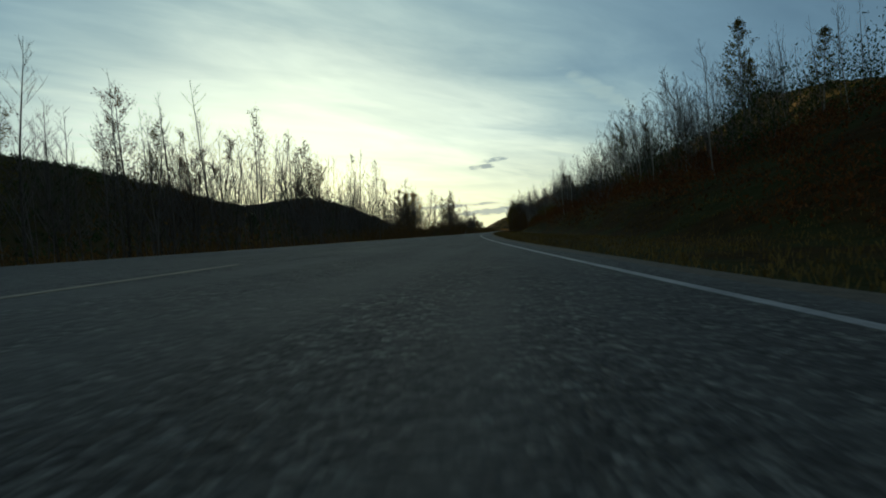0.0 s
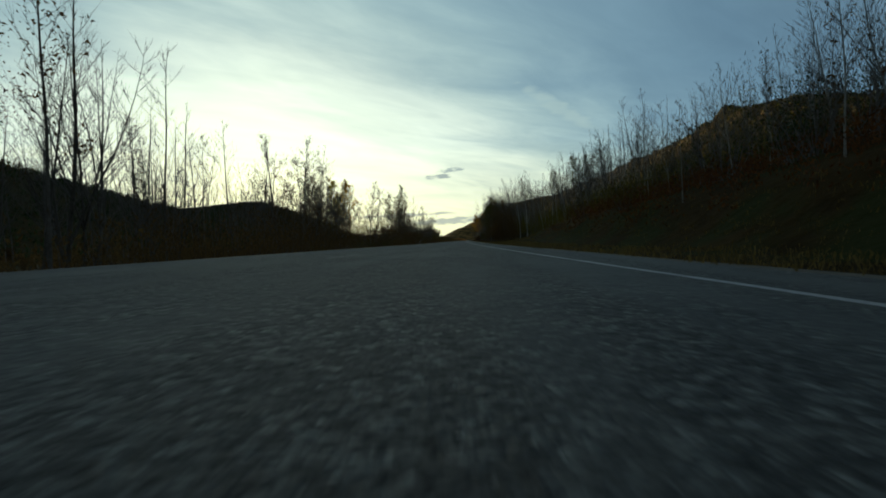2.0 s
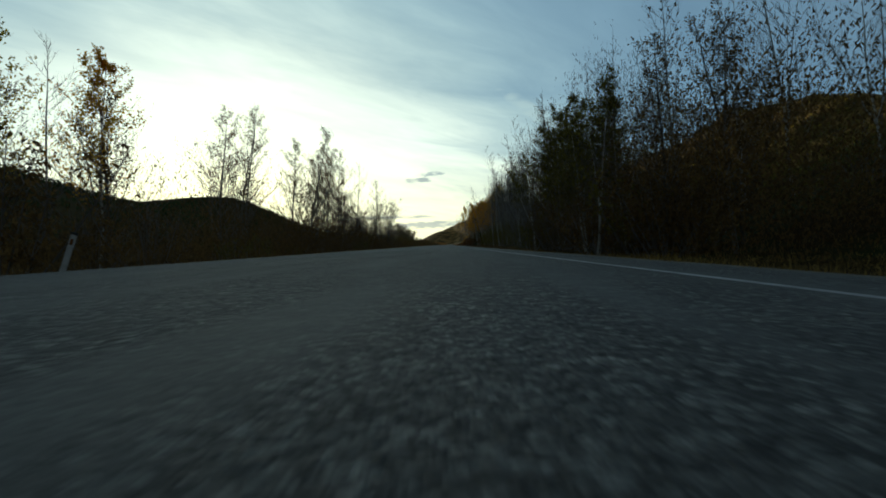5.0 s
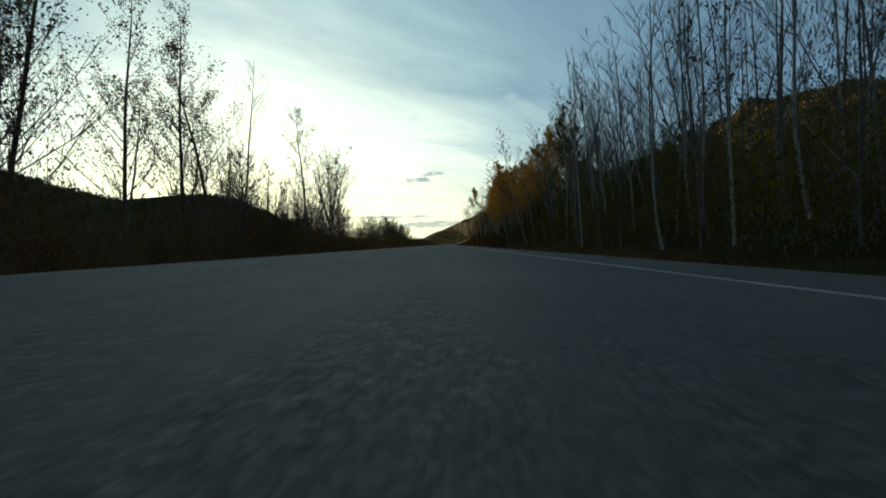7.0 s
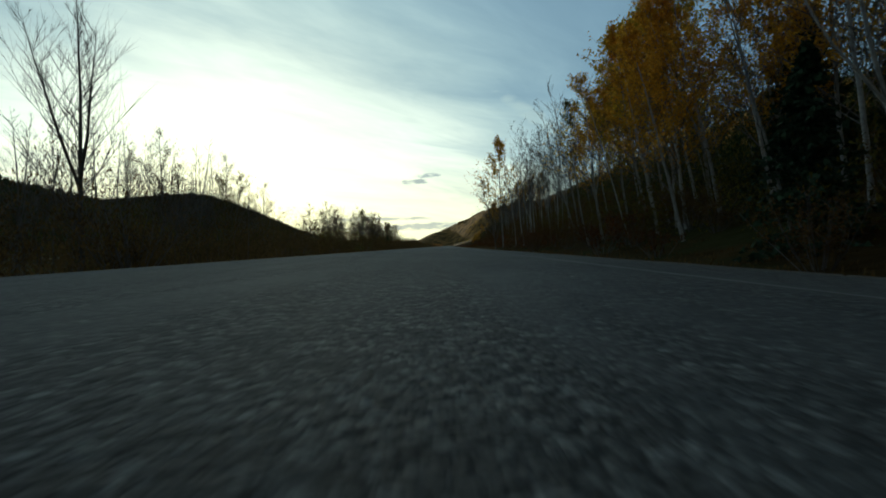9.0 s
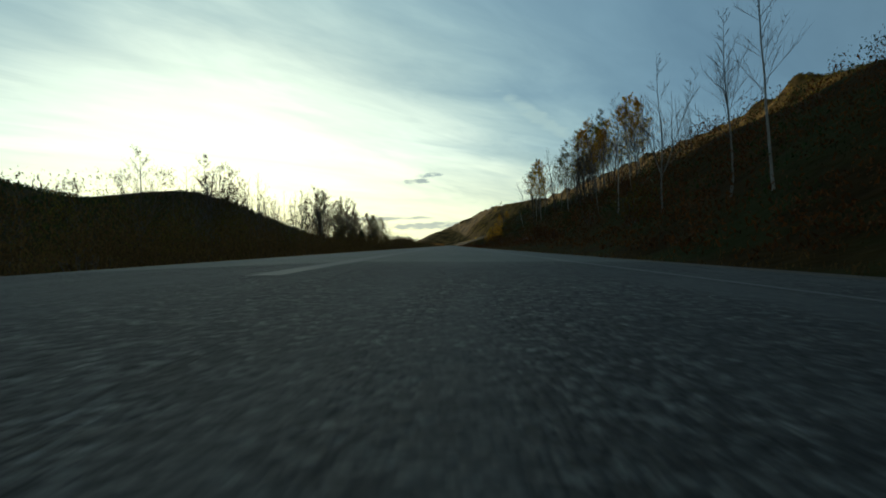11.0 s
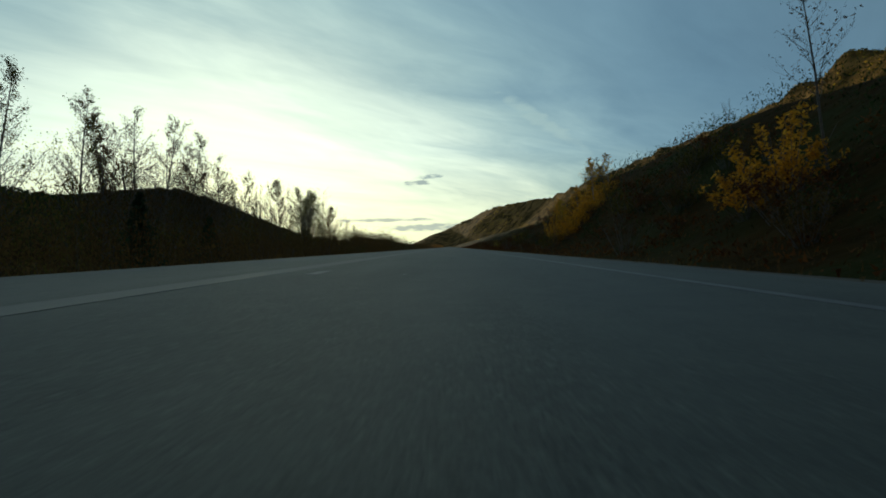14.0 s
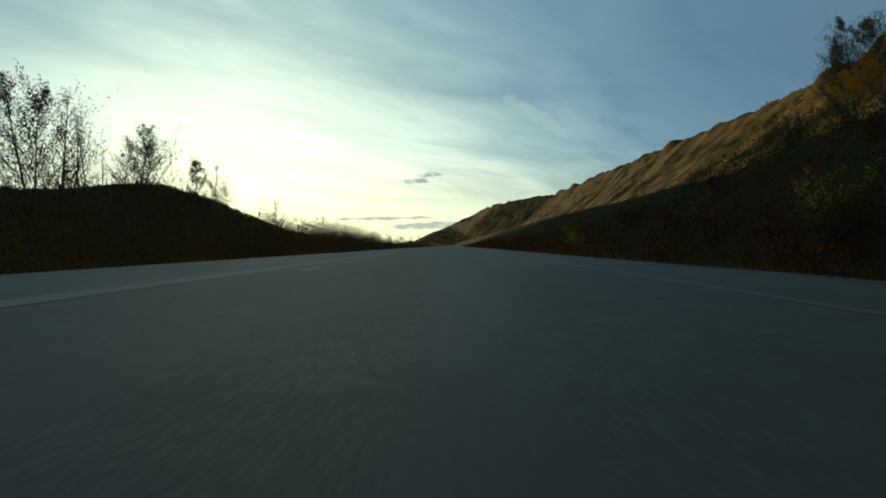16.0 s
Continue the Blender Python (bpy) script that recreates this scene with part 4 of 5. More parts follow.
# kind, metres right of the crown, metres along, height of the tip over the road
WEST_TREES = [
    ("grey", -34, 71, 18.6), ("grey", -22, 60, 13.5), ("sparse", -28.5, 96.8, 15), ("grey", -17, 136.3, 13.9), ("grey", -30.8, 128.5, 16.1), ("grey", -20, 95, 16.6), ("grey", -24.2, 85.4, 15.4),
    ("grey", -13.6, 85.5, 12.8), ("grey", -22.4, 134.6, 12.8), ("grey", -33.6, 149, 11.8), ("grey", -30.2, 125, 12.8), ("grey", -17.5, 57.3, 12.3), ("grey", -18, 84, 13.9),
    ("grey", -23.8, 155.5, 14.5), ("grey", -18.6, 150, 11.2), ("sparse", -23, 153.5, 10), ("sparse", -19.6, 140, 15.2), ("sparse", -23.5, 139, 15.6), ("gold", -29.2, 212, 17.6), ("sparse", -28.6, 213, 16.4), ("gold", -30.4, 200, 17), ("sparse", -31, 201, 16), ("grey", -29.2, 205.5, 17.8), ("sparse", -29.5, 177, 11.5), ("sparse", -24.2, 234.7, 17.5), ("sparse", -18.8, 249, 15.7),
    ("sparse", -29, 198, 13.7), ("grey", -28, 192, 13.3), ("sparse", -17.4, 209.5, 12.3), ("grey", -33, 218, 17), ("sparse", -27.2, 242.4, 20.5), ("sparse", -20.6, 256, 15.8),
    ("sparse", -20.4, 275.6, 19.8), ("sparse", -21, 269, 18.9), ("sparse", -21, 281, 19.4), ("grey", -18, 282, 18.9), ("sparse", -13.6, 289.3, 14.9), ("grey", -11.8, 295, 11),
    ("sparse", -23, 250.5, 17.8), ("sparse", -22, 259.6, 21.1), ("fan", -12.3, 296.5, 12.6), ("fan", -19, 328, 15.1), ("grey", -16, 345, 6.4), ("grey", -33, 365, 13.8),
    ("sparse", -27.7, 385, 11.1), ("sparse", -27.8, 416, 10.1), ("sparse", -26.4, 428, 11.4), ("sparse", -26.6, 430.5, 10.9), ("grey", -26.4, 437, 10.2), ("grey", -26.4, 444, 11.9), ("grey", -27, 425, 8.5), ("grey", -29.2, 480.5, 11.7), ("grey", -32.8, 467.4, 10.4), ("sparse", -29, 491.6, 14.8), ("sparse", -30, 499, 14.4),
    ("sparse", -27, 508.2, 12.7), ("sparse", -29, 520.6, 11.7), ("sparse", -26.1, 527.7, 10.4), ("grey", -30.2, 546, 12.3), ("grey", -28, 548, 11.1), ("leafy", -26, 553, 11.8), ("leafy", -25.2, 563.5, 11.6), ("sparse", -26.5, 567.5, 11.8), ("grey", -27.5, 572, 12), ("sparse", -28, 505, 12.8), ("sparse", -28, 510.5, 12.5),
    ("grey", -28, 574, 11.7), ("leafy", -31, 584.5, 13.1), ("sparse", -30, 580, 11.5), ("leafy", -26.4, 587, 9.8), ("sparse", -33, 608, 12.7), ("sparse", -28.8, 624.5, 8.9), ("grey", -38, 640, 11.7),
    ("sparse", -39, 699, 10), ("sparse", -46.6, 744, 12.7),
    ("spruce", -20.5, 501, 4.8), ("spruce", -20, 511, 3.6), ("sparse", -26.5, 482, 11.6), ("sparse", -27.5, 486, 13), ("sparse", -28, 488, 13.5), ("grey", -26, 479, 11), ("sparse", -29, 494, 13.8),
    ("sparse", -28, 514, 14.3), ("sparse", -28, 518, 14.6), ("sparse", -28, 523, 13.6), ("sparse", -28.5, 528, 13.2), ("sparse", -27.5, 531, 12.5),
]
EAST_TREES = [
    ("bare", 22, 52, 12.6), ("olive", 33, 61, 15.0), ("bare", 14.3, 73, 9.3), ("bare", 16.6, 87.5, 10.8), ("bare", 19.5, 77, 11.5), ("bare", 16.3, 80, 9.5), ("bare", 19.3, 105, 9.5), ("bare", 13.8, 95, 7),
    ("olive", 28.5, 178, 16.3), ("olive", 28.8, 189, 17.9), ("bare", 30, 197, 18.5), ("bare", 27.3, 164.5, 13.5), ("bare", 23.3, 174.6, 17), ("fan", 22.9, 154, 14.4), ("fan", 22.6, 145, 15), ("sparse", 15.9, 177, 12),
    ("bare", 14, 165, 10.5), ("bare", 13.9, 175, 12), ("olive", 13, 200.3, 9.7), ("olive", 9.3, 192, 9), ("sparse", 9.7, 195.3, 9.5), ("olive", 11, 200, 10), ("sparse", 10.2, 211, 11.5), ("olive", 11.2, 207, 11), ("sparse", 10.5, 187.5, 8.5), ("sparse", 11.2, 184, 8.4), ("sparse", 12.2, 186, 9),
    ("bare", 13, 257, 15.8), ("bare", 13.3, 287, 17), ("bare", 15.8, 271, 14), ("gold", 12.5, 308, 11.4), ("bare", 10, 291.3, 11.4),
    ("bare", 13.9, 302, 13), ("olive", 14, 443.5, 12.4), ("bare", 16.3, 448.5, 9.8), ("gold", 14.5, 441, 12), ("grey", 15.3, 444, 12.5), ("gold", 15.7, 516, 8.6), ("gold", 14.8, 518, 6.2), ("gold", 13.5, 521.6, 5.2), ("gold", 12.9, 517.7, 4.8), ("sparse", 17, 517, 9), ("grey", 12.9, 479, 9.4), ("grey", 20, 498, 9.6), ("grey", 20.4, 501, 9.4), ("leafy", 28.2, 564, 14.4), ("leafy", 29.2, 566, 13.6), ("leafy", 31, 565, 15.0), ("gold", 29.7, 568, 12.0), ("sparse", 32.2, 570, 15.5), ("gold", 31.7, 564, 13), ("gold", 27.4, 562, 11.6), ("gold", 26.2, 561.5, 10.4),
    ("bare", 17, 444.5, 12.6), ("bare", 17.6, 442.5, 11.5), ("gold", 20.5, 440, 12), ("gold", 22, 441.5, 12.5), ("olive", 21, 438, 13), ("olive", 19.5, 441, 11.5), ("gold", 18, 519, 9.6),
    ("gold", 10.5, 324, 11), ("gold", 11.5, 327, 12), ("gold", 9.8, 331, 10.5), ("gold", 13, 325, 13), ("gold", 12, 333, 12),
    ("gold", 8.3, 367.5, 14.0), ("gold", 12.3, 330, 12.8), ("gold", 13.5, 329, 14), ("gold", 11, 321, 12), ("gold", 15, 338, 13), ("spruce", 10.4, 310.5, 5.2), ("gold", 12, 316.6, 11), ("bare", 11.5, 327, 12),
    ("bare", 10.2, 308.5, 12), ("bare", 9.5, 349, 10), ("bare", 8.6, 352, 10.5), ("bare", 10.5, 345, 11), ("bare", 9, 358, 9.5), ("sparse", 6.9, 364, 8.2),
]
for group, trees in ((WEST, WEST_TREES), (EAST, EAST_TREES)):
    for kind, x, y, tip in trees:
        x += 1.0 * max(0.0, 1 - y / 450) if x < 0 else 0.0
        rng = random.Random(f"{kind} {y} {group}")
        lean = 0.0 if kind == "spruce" else rng.gauss(lean_at(x, y), 2)
        foot = x - 0.75 * (tip - land_z(y, x)) * math.tan(radians(lean))
        plant(kind, rng.randrange(12), foot, y, tip - land_z(y, foot), rng.uniform(0, 360), group, lean, 0.9)

# pale trunks that lean out along the edge of the golden wood
for k, (x, y, tall) in enumerate([(10.6, 318, 8.5), (10.4, 311, 8.5), (10.2, 307, 9), (9.8, 303.8, 10), (10.2, 302.4, 12), (10.4, 300.6, 11.5), (9.9, 299.2, 10.5), (10.6, 324, 8.5), (10.2, 330, 8)]):
    plant("bare" if k % 3 else "gold", k, x, y, tall, rng.uniform(0, 360), EAST, rng.gauss(-11, 2), 0.85)

scatter(18, 22, 58, -31, -18, [("grey", 6), ("sparse", 1)], 10, 13.5, WEST)
scatter(10, 62, 86, -27, -18, [("grey", 1)], 14, 17.5, WEST)
scatter(14, 466, 484, -33, -28, [("grey", 1)], 11, 14.5, WEST)
scatter(56, 35, 130, -32, -16.5, [("grey", 7), ("sparse", 1)], 11.5, 16.5, WEST)
scatter(15, 66, 118, -34, -17, [("grey", 1)], 12, 16, WEST)
scatter(22, 130, 170, -36, -18, [("grey", 5), ("sparse", 1)], 9, 14, WEST)
scatter(16, 152, 172, -28, -18, [("grey", 3), ("sparse", 2)], 11.5, 14, WEST)
scatter(12, 192, 214, 9.5, 13, [("olive", 3), ("sparse", 2), ("bare", 1)], 6.5, 10, EAST)
scatter(24, 165, 300, -44, -22, [("grey", 3), ("sparse", 2)], 6, 11, WEST)
scatter(26, 303, 365, -34, -21, [("grey", 6), ("sparse", 1)], 9, 13, WEST)
scatter(20, 303, 326, -30, -20, [("grey", 1)], 10.5, 12.5, WEST)
scatter(12, 424, 446, -32, -25.5, [("grey", 3), ("sparse", 2)], 11, 13.5, WEST)
scatter(26, 338, 364, -31, -24, [("grey", 6), ("sparse", 1)], 10.5, 14, WEST)
scatter(12, 446, 462, -38, -26, [("grey", 1)], 9.5, 12, WEST)
scatter(14, 48, 74, 24, 35, [("bare", 4), ("olive", 1)], 8, 11, EAST)
scatter(24, 60, 118, 18, 30, [("bare", 1)], 7, 10, EAST)
scatter(11, 284, 303, -28, -19, [("sparse", 2), ("grey", 1)], 11, 16, WEST)
scatter(16, 365, 430, -50, -24, [("grey", 4), ("sparse", 1)], 5, 9, WEST)
scatter(10, 500, 535, -33, -26, [("sparse", 1), ("grey", 4)], 9, 13, WEST)
scatter(6, 560, 605, -36, -28, [("sparse", 3), ("grey", 1)], 7, 10, WEST)
scatter(10, 430, 640, -50, -28, [("sparse", 2), ("grey", 3)], 6, 11, WEST)
scatter(12, 640, 1000, -70, -25, [("sparse", 2), ("grey", 1)], 5, 9, WEST)
scatter(36, 15, 110, 17, 30, [("bare", 7), ("olive", 1)], 6, 9, EAST)
scatter(16, 105, 145, 16, 28, [("bare", 6), ("olive", 1)], 5, 8, EAST)
scatter(22, 145, 190, 16, 28, [("bare", 5), ("olive", 1), ("sparse", 1)], 7, 11, EAST)
scatter(14, 190, 230, 11, 20, [("bare", 1)], 11, 15, EAST)
scatter(46, 230, 300, 10.5, 20, [("bare", 1)], 11, 15.5, EAST)
scatter(22, 248, 300, 11.5, 20, [("olive", 4), ("bare", 1), ("sparse", 1)], 4, 6.5, EAST)
scatter(11, 300, 340, 13.5, 22, [("gold", 3), ("olive", 1)], 5.5, 8, EAST)
scatter(12, 290, 345, 12.5, 24, [("bare", 3), ("olive", 1)], 9, 12, EAST)
scatter(20, 338, 368, 9, 15, [("bare", 1)], 9.5, 12.5, EAST)
scatter(12, 366, 412, 12, 22, [("bare", 4), ("gold", 1)], 6, 9, EAST)
scatter(16, 424, 444, 16.5, 26, [("grey", 3), ("gold", 3), ("olive", 1)], 7, 11, EAST)
scatter(10, 500, 620, 21, 36, [("grey", 1)], 2, 4, EAST)

scatter(8, 546, 560, -33, -29, [("grey", 2), ("sparse", 1)], 12, 14.5, WEST)
scatter(3, 444, 447, 14, 15, [("grey", 1)], 8, 9.5, EAST)


def shrubs(count, y0, y1, x0, x1, which, low, high, group):
    rng = random.Random(f"{y0} {y1} {x0} {group}")
    for _ in range(count):
        plant("shrub", rng.choice(which), rng.uniform(x0, x1), rng.uniform(y0, y1), rng.uniform(low, high), rng.uniform(0, 360), group, 0, 1.0)


shrubs(7, 284, 301, -23, -17, [4, 2], 5, 7, "shrubs west of the road")
shrubs(26, 228, 330, -24, -10, [4, 4, 0, 2], 2.2, 3.8, "shrubs west of the road")
shrubs(22, 560, 700, -28, -13, [2, 4], 3, 5.2, "shrubs west of the road")
shrubs(12, 296, 362, 9.5, 14, [1, 4], 2, 3, "shrubs on the bank")
shrubs(46, 466, 600, 9.5, 16, [0, 2, 4, 4, 1], 1, 2.4, "shrubs on the bank")
shrubs(30, 120, 330, -22, -12, [4, 0, 4], 4, 6.3, "shrubs west of the road")
shrubs(36, 40, 190, 15, 30, [0], 3.5, 5.5, "shrubs on the bank")
shrubs(18, 185, 212, 9, 13, [0, 2, 4], 3, 5, "shrubs on the bank")
shrubs(26, 30, 130, 14.5, 28, [0, 1, 2, 4], 1.5, 3, "shrubs on the bank")
shrubs(18, 190, 300, 10, 13, [2, 4], 1.5, 3.5, "shrubs on the bank")
shrubs(20, 300, 365, 8.2, 13, [1, 4, 4], 1.2, 2.6, "shrubs on the bank")
shrubs(40, 365, 640, 9, 17, [0, 1, 1, 2, 4], 0.9, 2.2, "shrubs on the bank")
shrubs(40, 40, 420, -15, -8.5, [0, 2, 4], 1.2, 2.6, "shrubs west of the road")
shrubs(30, 420, 700, -22, -9, [0, 2, 4], 1.4, 3, "shrubs west of the road")
for x, y, h, k in [(11.5, 542, 1.8, 5), (11.2, 477.8, 2.4, 1), (12.2, 479.2, 2.8, 3), (11.5, 480, 2.2, 3), (12.2, 509.5, 2.4, 3), (13.4, 510.6, 2.6, 3), (14.4, 511.5, 2.4, 3), (12.4, 519, 2.0, 3), (13.4, 520, 2.2, 3), (14.2, 521, 2.0, 3), (13.6, 518.5, 1.8, 4), (26.5, 567, 2.6, 4), (27.6, 569, 2.6, 4), (10.5, 566, 1.6, 5)]:
    plant("shrub", k, x, y, h, rng.uniform(0, 360), "shrubs on the bank", 0, 1.0)


def make_snag(x, y, height, lean):
    """A pale dead stem that leans out of the bank, with a few broken stubs."""
    r = random.Random(int(y))
    root = new("dead_snag")
    root.matrix_basis = pose(centre(y) + x, y, land_z(y, x), 0, lean, 0)
    verts, faces, sv, sf = [], [], [], []
    pts = stem_points(r, Vector((0, 0, -0.25)), Vector((0, 0, 1)), height + 0.25, 7, 0.05, 0.07)
    tube(verts, faces, pts, [0.038 * (1.2 - k / 8) for k in range(8)], 8)
    for f in (0.45, 0.62, 0.78, 0.9):
        a = r.uniform(0, 6.28)
        stub = stem_points(r, along(pts, f), Vector((math.cos(a), math.sin(a), 0.6)), r.uniform(0.25, 0.6), 2, 0.1, 0.15)
        tube(sv, sf, stub, [0.02, 0.013, 0.006], 5)
    mesh_object("trunk", verts, faces, M_BARK, root, smooth=True)
    mesh_object("broken_stubs", sv, sf, M_TWIG, root)
    return tagged(root, "pale dead leaning tree stem on the bank", "dead tree", EAST)


make_snag(12.6, 443, 3.2, -12)
late = random.Random(77)
for kind, x, y, tip in [
    ("gold", 12.5, 312, 11.5), ("gold", 13.6, 315, 12.5), ("olive", 14.5, 318, 13), ("gold", 12, 320, 12), ("bare", 13, 310.5, 12), ("olive", 15.5, 313, 12.5), ("bare", 11.8, 323, 12.5), ("gold", 14.2, 325, 13.5),
    ("olive", 16, 433, 13), ("sparse", 17, 430, 12.5), ("grey", 15.5, 436, 13), ("grey", 17.5, 438, 13.5), ("sparse", 18.5, 434, 14),
    ("olive", 12.5, 284, 13), ("bare", 13.5, 288, 14), ("gold", 15, 290, 14), ("gold", 14, 297, 14),
    ("gold", 13, 303, 12.5), ("gold", 14.5, 306, 13.5), ("gold", 16, 309, 14), ("gold", 15, 301, 14), ("spruce", 15, 317.5, 9), ("spruce", 16.5, 319.5, 10), ("spruce", 18, 316, 10),
    ("bare", 12.6, 258, 15), ("bare", 14, 262, 16), ("bare", 15.4, 260, 16.5), ("bare", 13.4, 267, 15.5), ("bare", 16.5, 265, 17), ("bare", 12.2, 272, 14.5),
]:
    lean = 0.0 if kind == "spruce" else late.gauss(-5, 2)
    foot = x - 0.75 * (tip - land_z(y, x)) * math.tan(radians(lean))
    plant(kind, late.randrange(12), foot, y, tip - land_z(y, foot), late.uniform(0, 360), EAST, lean, 0.85)

joined_wood(44, 45, 112, 17, 30, 5, 7.5, 99, "bare aspens along the top of the bank")
joined_wood(44, 192, 280, 9.8, 15, 9, 13.5, 101, "bare twiggy aspens along the edge of the wood")
joined_wood(26, 46, 80, 24, 37, 6.5, 10, 102, "tall bare aspens on the bank")
joined_wood(60, 10, 110, 26, 42, 6, 10, 91, "back rows of bare aspens on the bank")
joined_wood(42, 105, 145, 17, 40, 4.5, 7.5, 92, "back rows of bare aspens on the bank")
joined_wood(44, 124, 152, 18, 27, 7, 10, 104, "slender bare aspens on the crest of the bank")
joined_wood(46, 145, 190, 17, 40, 7, 11, 103, "back rows of bare aspens on the bank")
joined_wood(46, 190, 264, 17, 34, 10, 15, 93, "back rows of bare aspens in the wood")
joined_wood(14, 292, 366, 18, 32, 9, 13, 98, "back rows of bare aspens behind golden trees")
# the western rows and the last one take the bark darkened as backlit
joined_wood(74, 25, 170, -52, -24, 10, 16, 94, "back rows of bare aspens beside the thicket", M_DARK_BARK)
joined_wood(50, 170, 430, -60, -34, 5, 9, 95, "low bare aspens behind the thicket", M_DARK_BARK)
joined_wood(40, 430, 700, -70, -36, 5, 9, 96, "low bare aspens behind the thicket", M_DARK_BARK)
joined_wood(30, 420, 444, 18, 30, 6, 10, 97, "back rows of bare aspens on the bank", M_DARK_BARK)
for tree in LIGHT:
    for ob in (*tree.children, tree):
        bpy.data.objects.remove(ob)

# brush, grass and far woods
leaf_cloud("thicket", spots(1500, 0, 420, -45, -8.5, 0.6, 1.3, 21, 1.6), 1.5, 2.6, 60, 0.09, M_BROWN_LEAF, "dense brown leafless roadside thicket", "brush", 0.3, 1)
leaf_cloud("thicket", spots(1300, 420, 1000, -60, -8.5, 0.6, 1.3, 22, 1.5), 1.6, 2.8, 45, 0.11, M_BROWN_LEAF, "dense brown roadside thicket below trees", "brush", 0.2, 2)
leaf_cloud("thicket", spots(800, 90, 800, -18, -11.5, 0.5, 1.1, 41), 1.8, 3.4, 150, 0.08, M_BROWN_LEAF, "tall dense brown roadside thicket", "brush", 0.4, 18)
leaf_cloud("undergrowth", spots(1000, 195, 370, 10.5, 30, 0.5, 1.2, 23, 1.3), 1.4, 2.8, 130, 0.06, M_OLIVE, "dark olive forest undergrowth between trunks", "brush", 0.2, 3)
leaf_cloud("undergrowth", spots(330, 22, 128, 18.5, 36, 0.6, 1.1, 56), 2.0, 4.6, 150, 0.075, M_WOODS, "dark green undergrowth below the bare aspens", "brush", 0.2, 31)
leaf_cloud("undergrowth", spots(420, 105, 200, 15.5, 34, 0.5, 1.2, 33, 1.3), 1.4, 2.4, 110, 0.07, M_OLIVE, "dark olive undergrowth between the trunks", "brush", 0.2, 13)
leaf_cloud("undergrowth", spots(420, 95, 305, 18, 42, 0.6, 1.1, 43), 2.2, 5.5, 200, 0.06, M_OLIVE, "tall dark undergrowth among bare trees", "brush", 0.3, 19)
leaf_cloud("undergrowth", spots(170, 178, 214, 9.5, 14.5, 0.6, 1.1, 44), 1.8, 7.6, 380, 0.062, M_BROWN_LEAF, "rounded brown willow thicket beside the verge", "brush", 0.3, 20)
leaf_cloud("undergrowth", spots(150, 226, 300, 12.5, 17, 0.6, 1.0, 45), 1.7, 5.0, 220, 0.07, M_OLIVE, "dark olive undergrowth between the trunks", "brush", 0.3, 21)
leaf_cloud("undergrowth", spots(230, 258, 342, 15.5, 27, 0.6, 1.0, 63), 2.3, 7.6, 330, 0.075, M_WOODS, "tall dark green young spruces and brush in the wood", "brush", 0.2, 38)
leaf_cloud("undergrowth", spots(110, 298, 374, 17, 25, 0.6, 1.0, 46), 2.2, 4.2, 180, 0.08, M_WOODS, "dark green undergrowth behind golden trees", "brush", 0.3, 22)
leaf_cloud("thicket", spots(380, 105, 330, -26, -12.5, 0.55, 1.05, 47), 2.3, 7.0, 260, 0.085, M_BROWN_LEAF, "tall dense brown willow thicket below trees", "brush", 0.4, 23)
leaf_cloud("thicket", spots(260, 330, 640, -25, -13, 0.55, 1.0, 48), 2.2, 5.2, 240, 0.085, M_BROWN_LEAF, "dense brown willow thicket below trees", "brush", 0.4, 24)
leaf_cloud("thicket", spots(230, 330, 730, -27, -18.5, 0.55, 1.0, 51), 2.1, 7.6, 420, 0.08, M_OLIVE, "tall olive-brown willow thicket below the hill", "brush", 0.3, 26)
leaf_cloud("thicket", spots(210, 320, 760, -29, -18.5, 0.55, 1.0, 52), 2.0, 7.8, 420, 0.08, M_BROWN_LEAF, "tall brown willow thicket below the hill", "brush", 0.3, 27)
leaf_cloud("thicket", spots(520, 720, 1700, -75, -12, 0.6, 1.2, 53), 3.0, 5.5, 34, 0.34, M_BROWN_LEAF, "far brown thicket along the valley floor", "brush", 0.3, 28)
leaf_cloud("thicket", spots(130, 585, 675, -25, -17.5, 0.7, 1.0, 60), 1.7, 6.4, 620, 0.075, M_BROWN_LEAF, "tall brown willow thicket at the foot of the hill", "brush", 0.4, 35)
leaf_cloud("twig_haze", spots(70, 585, 660, -25, -18, 0.7, 1.0, 61), 1.6, 8.4, 160, 0.11, M_TWIG, "fine bare twigs above the willow thicket", "twigs", 0.9, 36)
leaf_cloud("twig_haze", spots(110, 192, 246, 9.6, 14, 0.7, 1.0, 54), 2.0, 12.8, 420, 0.10, M_TWIG, "fine bare grey-brown twigs of the aspen crowns", "twigs", 0.9, 29)
leaf_cloud("twig_haze", spots(120, 48, 118, 20, 34, 0.7, 1.0, 55), 2.2, 9.0, 160, 0.12, M_TWIG, "fine bare grey-brown twigs of the aspen crowns", "twigs", 0.9, 30)
leaf_cloud("bank_brush", spots(260, 335, 425, 8.8, 21, 0.5, 1.1, 49), 1.5, 2.2, 110, 0.065, M_RUST, "rust-brown brush below the bank's trees", "brush", 0.3, 25)
leaf_cloud("bank_brush", spots(50, 510, 519, 11.5, 17, 0.5, 1.0, 62), 1.2, 1.7, 150, 0.06, M_ORANGE, "orange autumn brush on the crest of the bank", "brush", 0.2, 37)
leaf_cloud("bank_brush", spots(1300, 0, 125, 12.2, 34, 0.4, 1.0, 24), 1.3, 1.5, 60, 0.08, M_RUST, "rust-brown brush covering the bank", "brush", 0.2, 4)
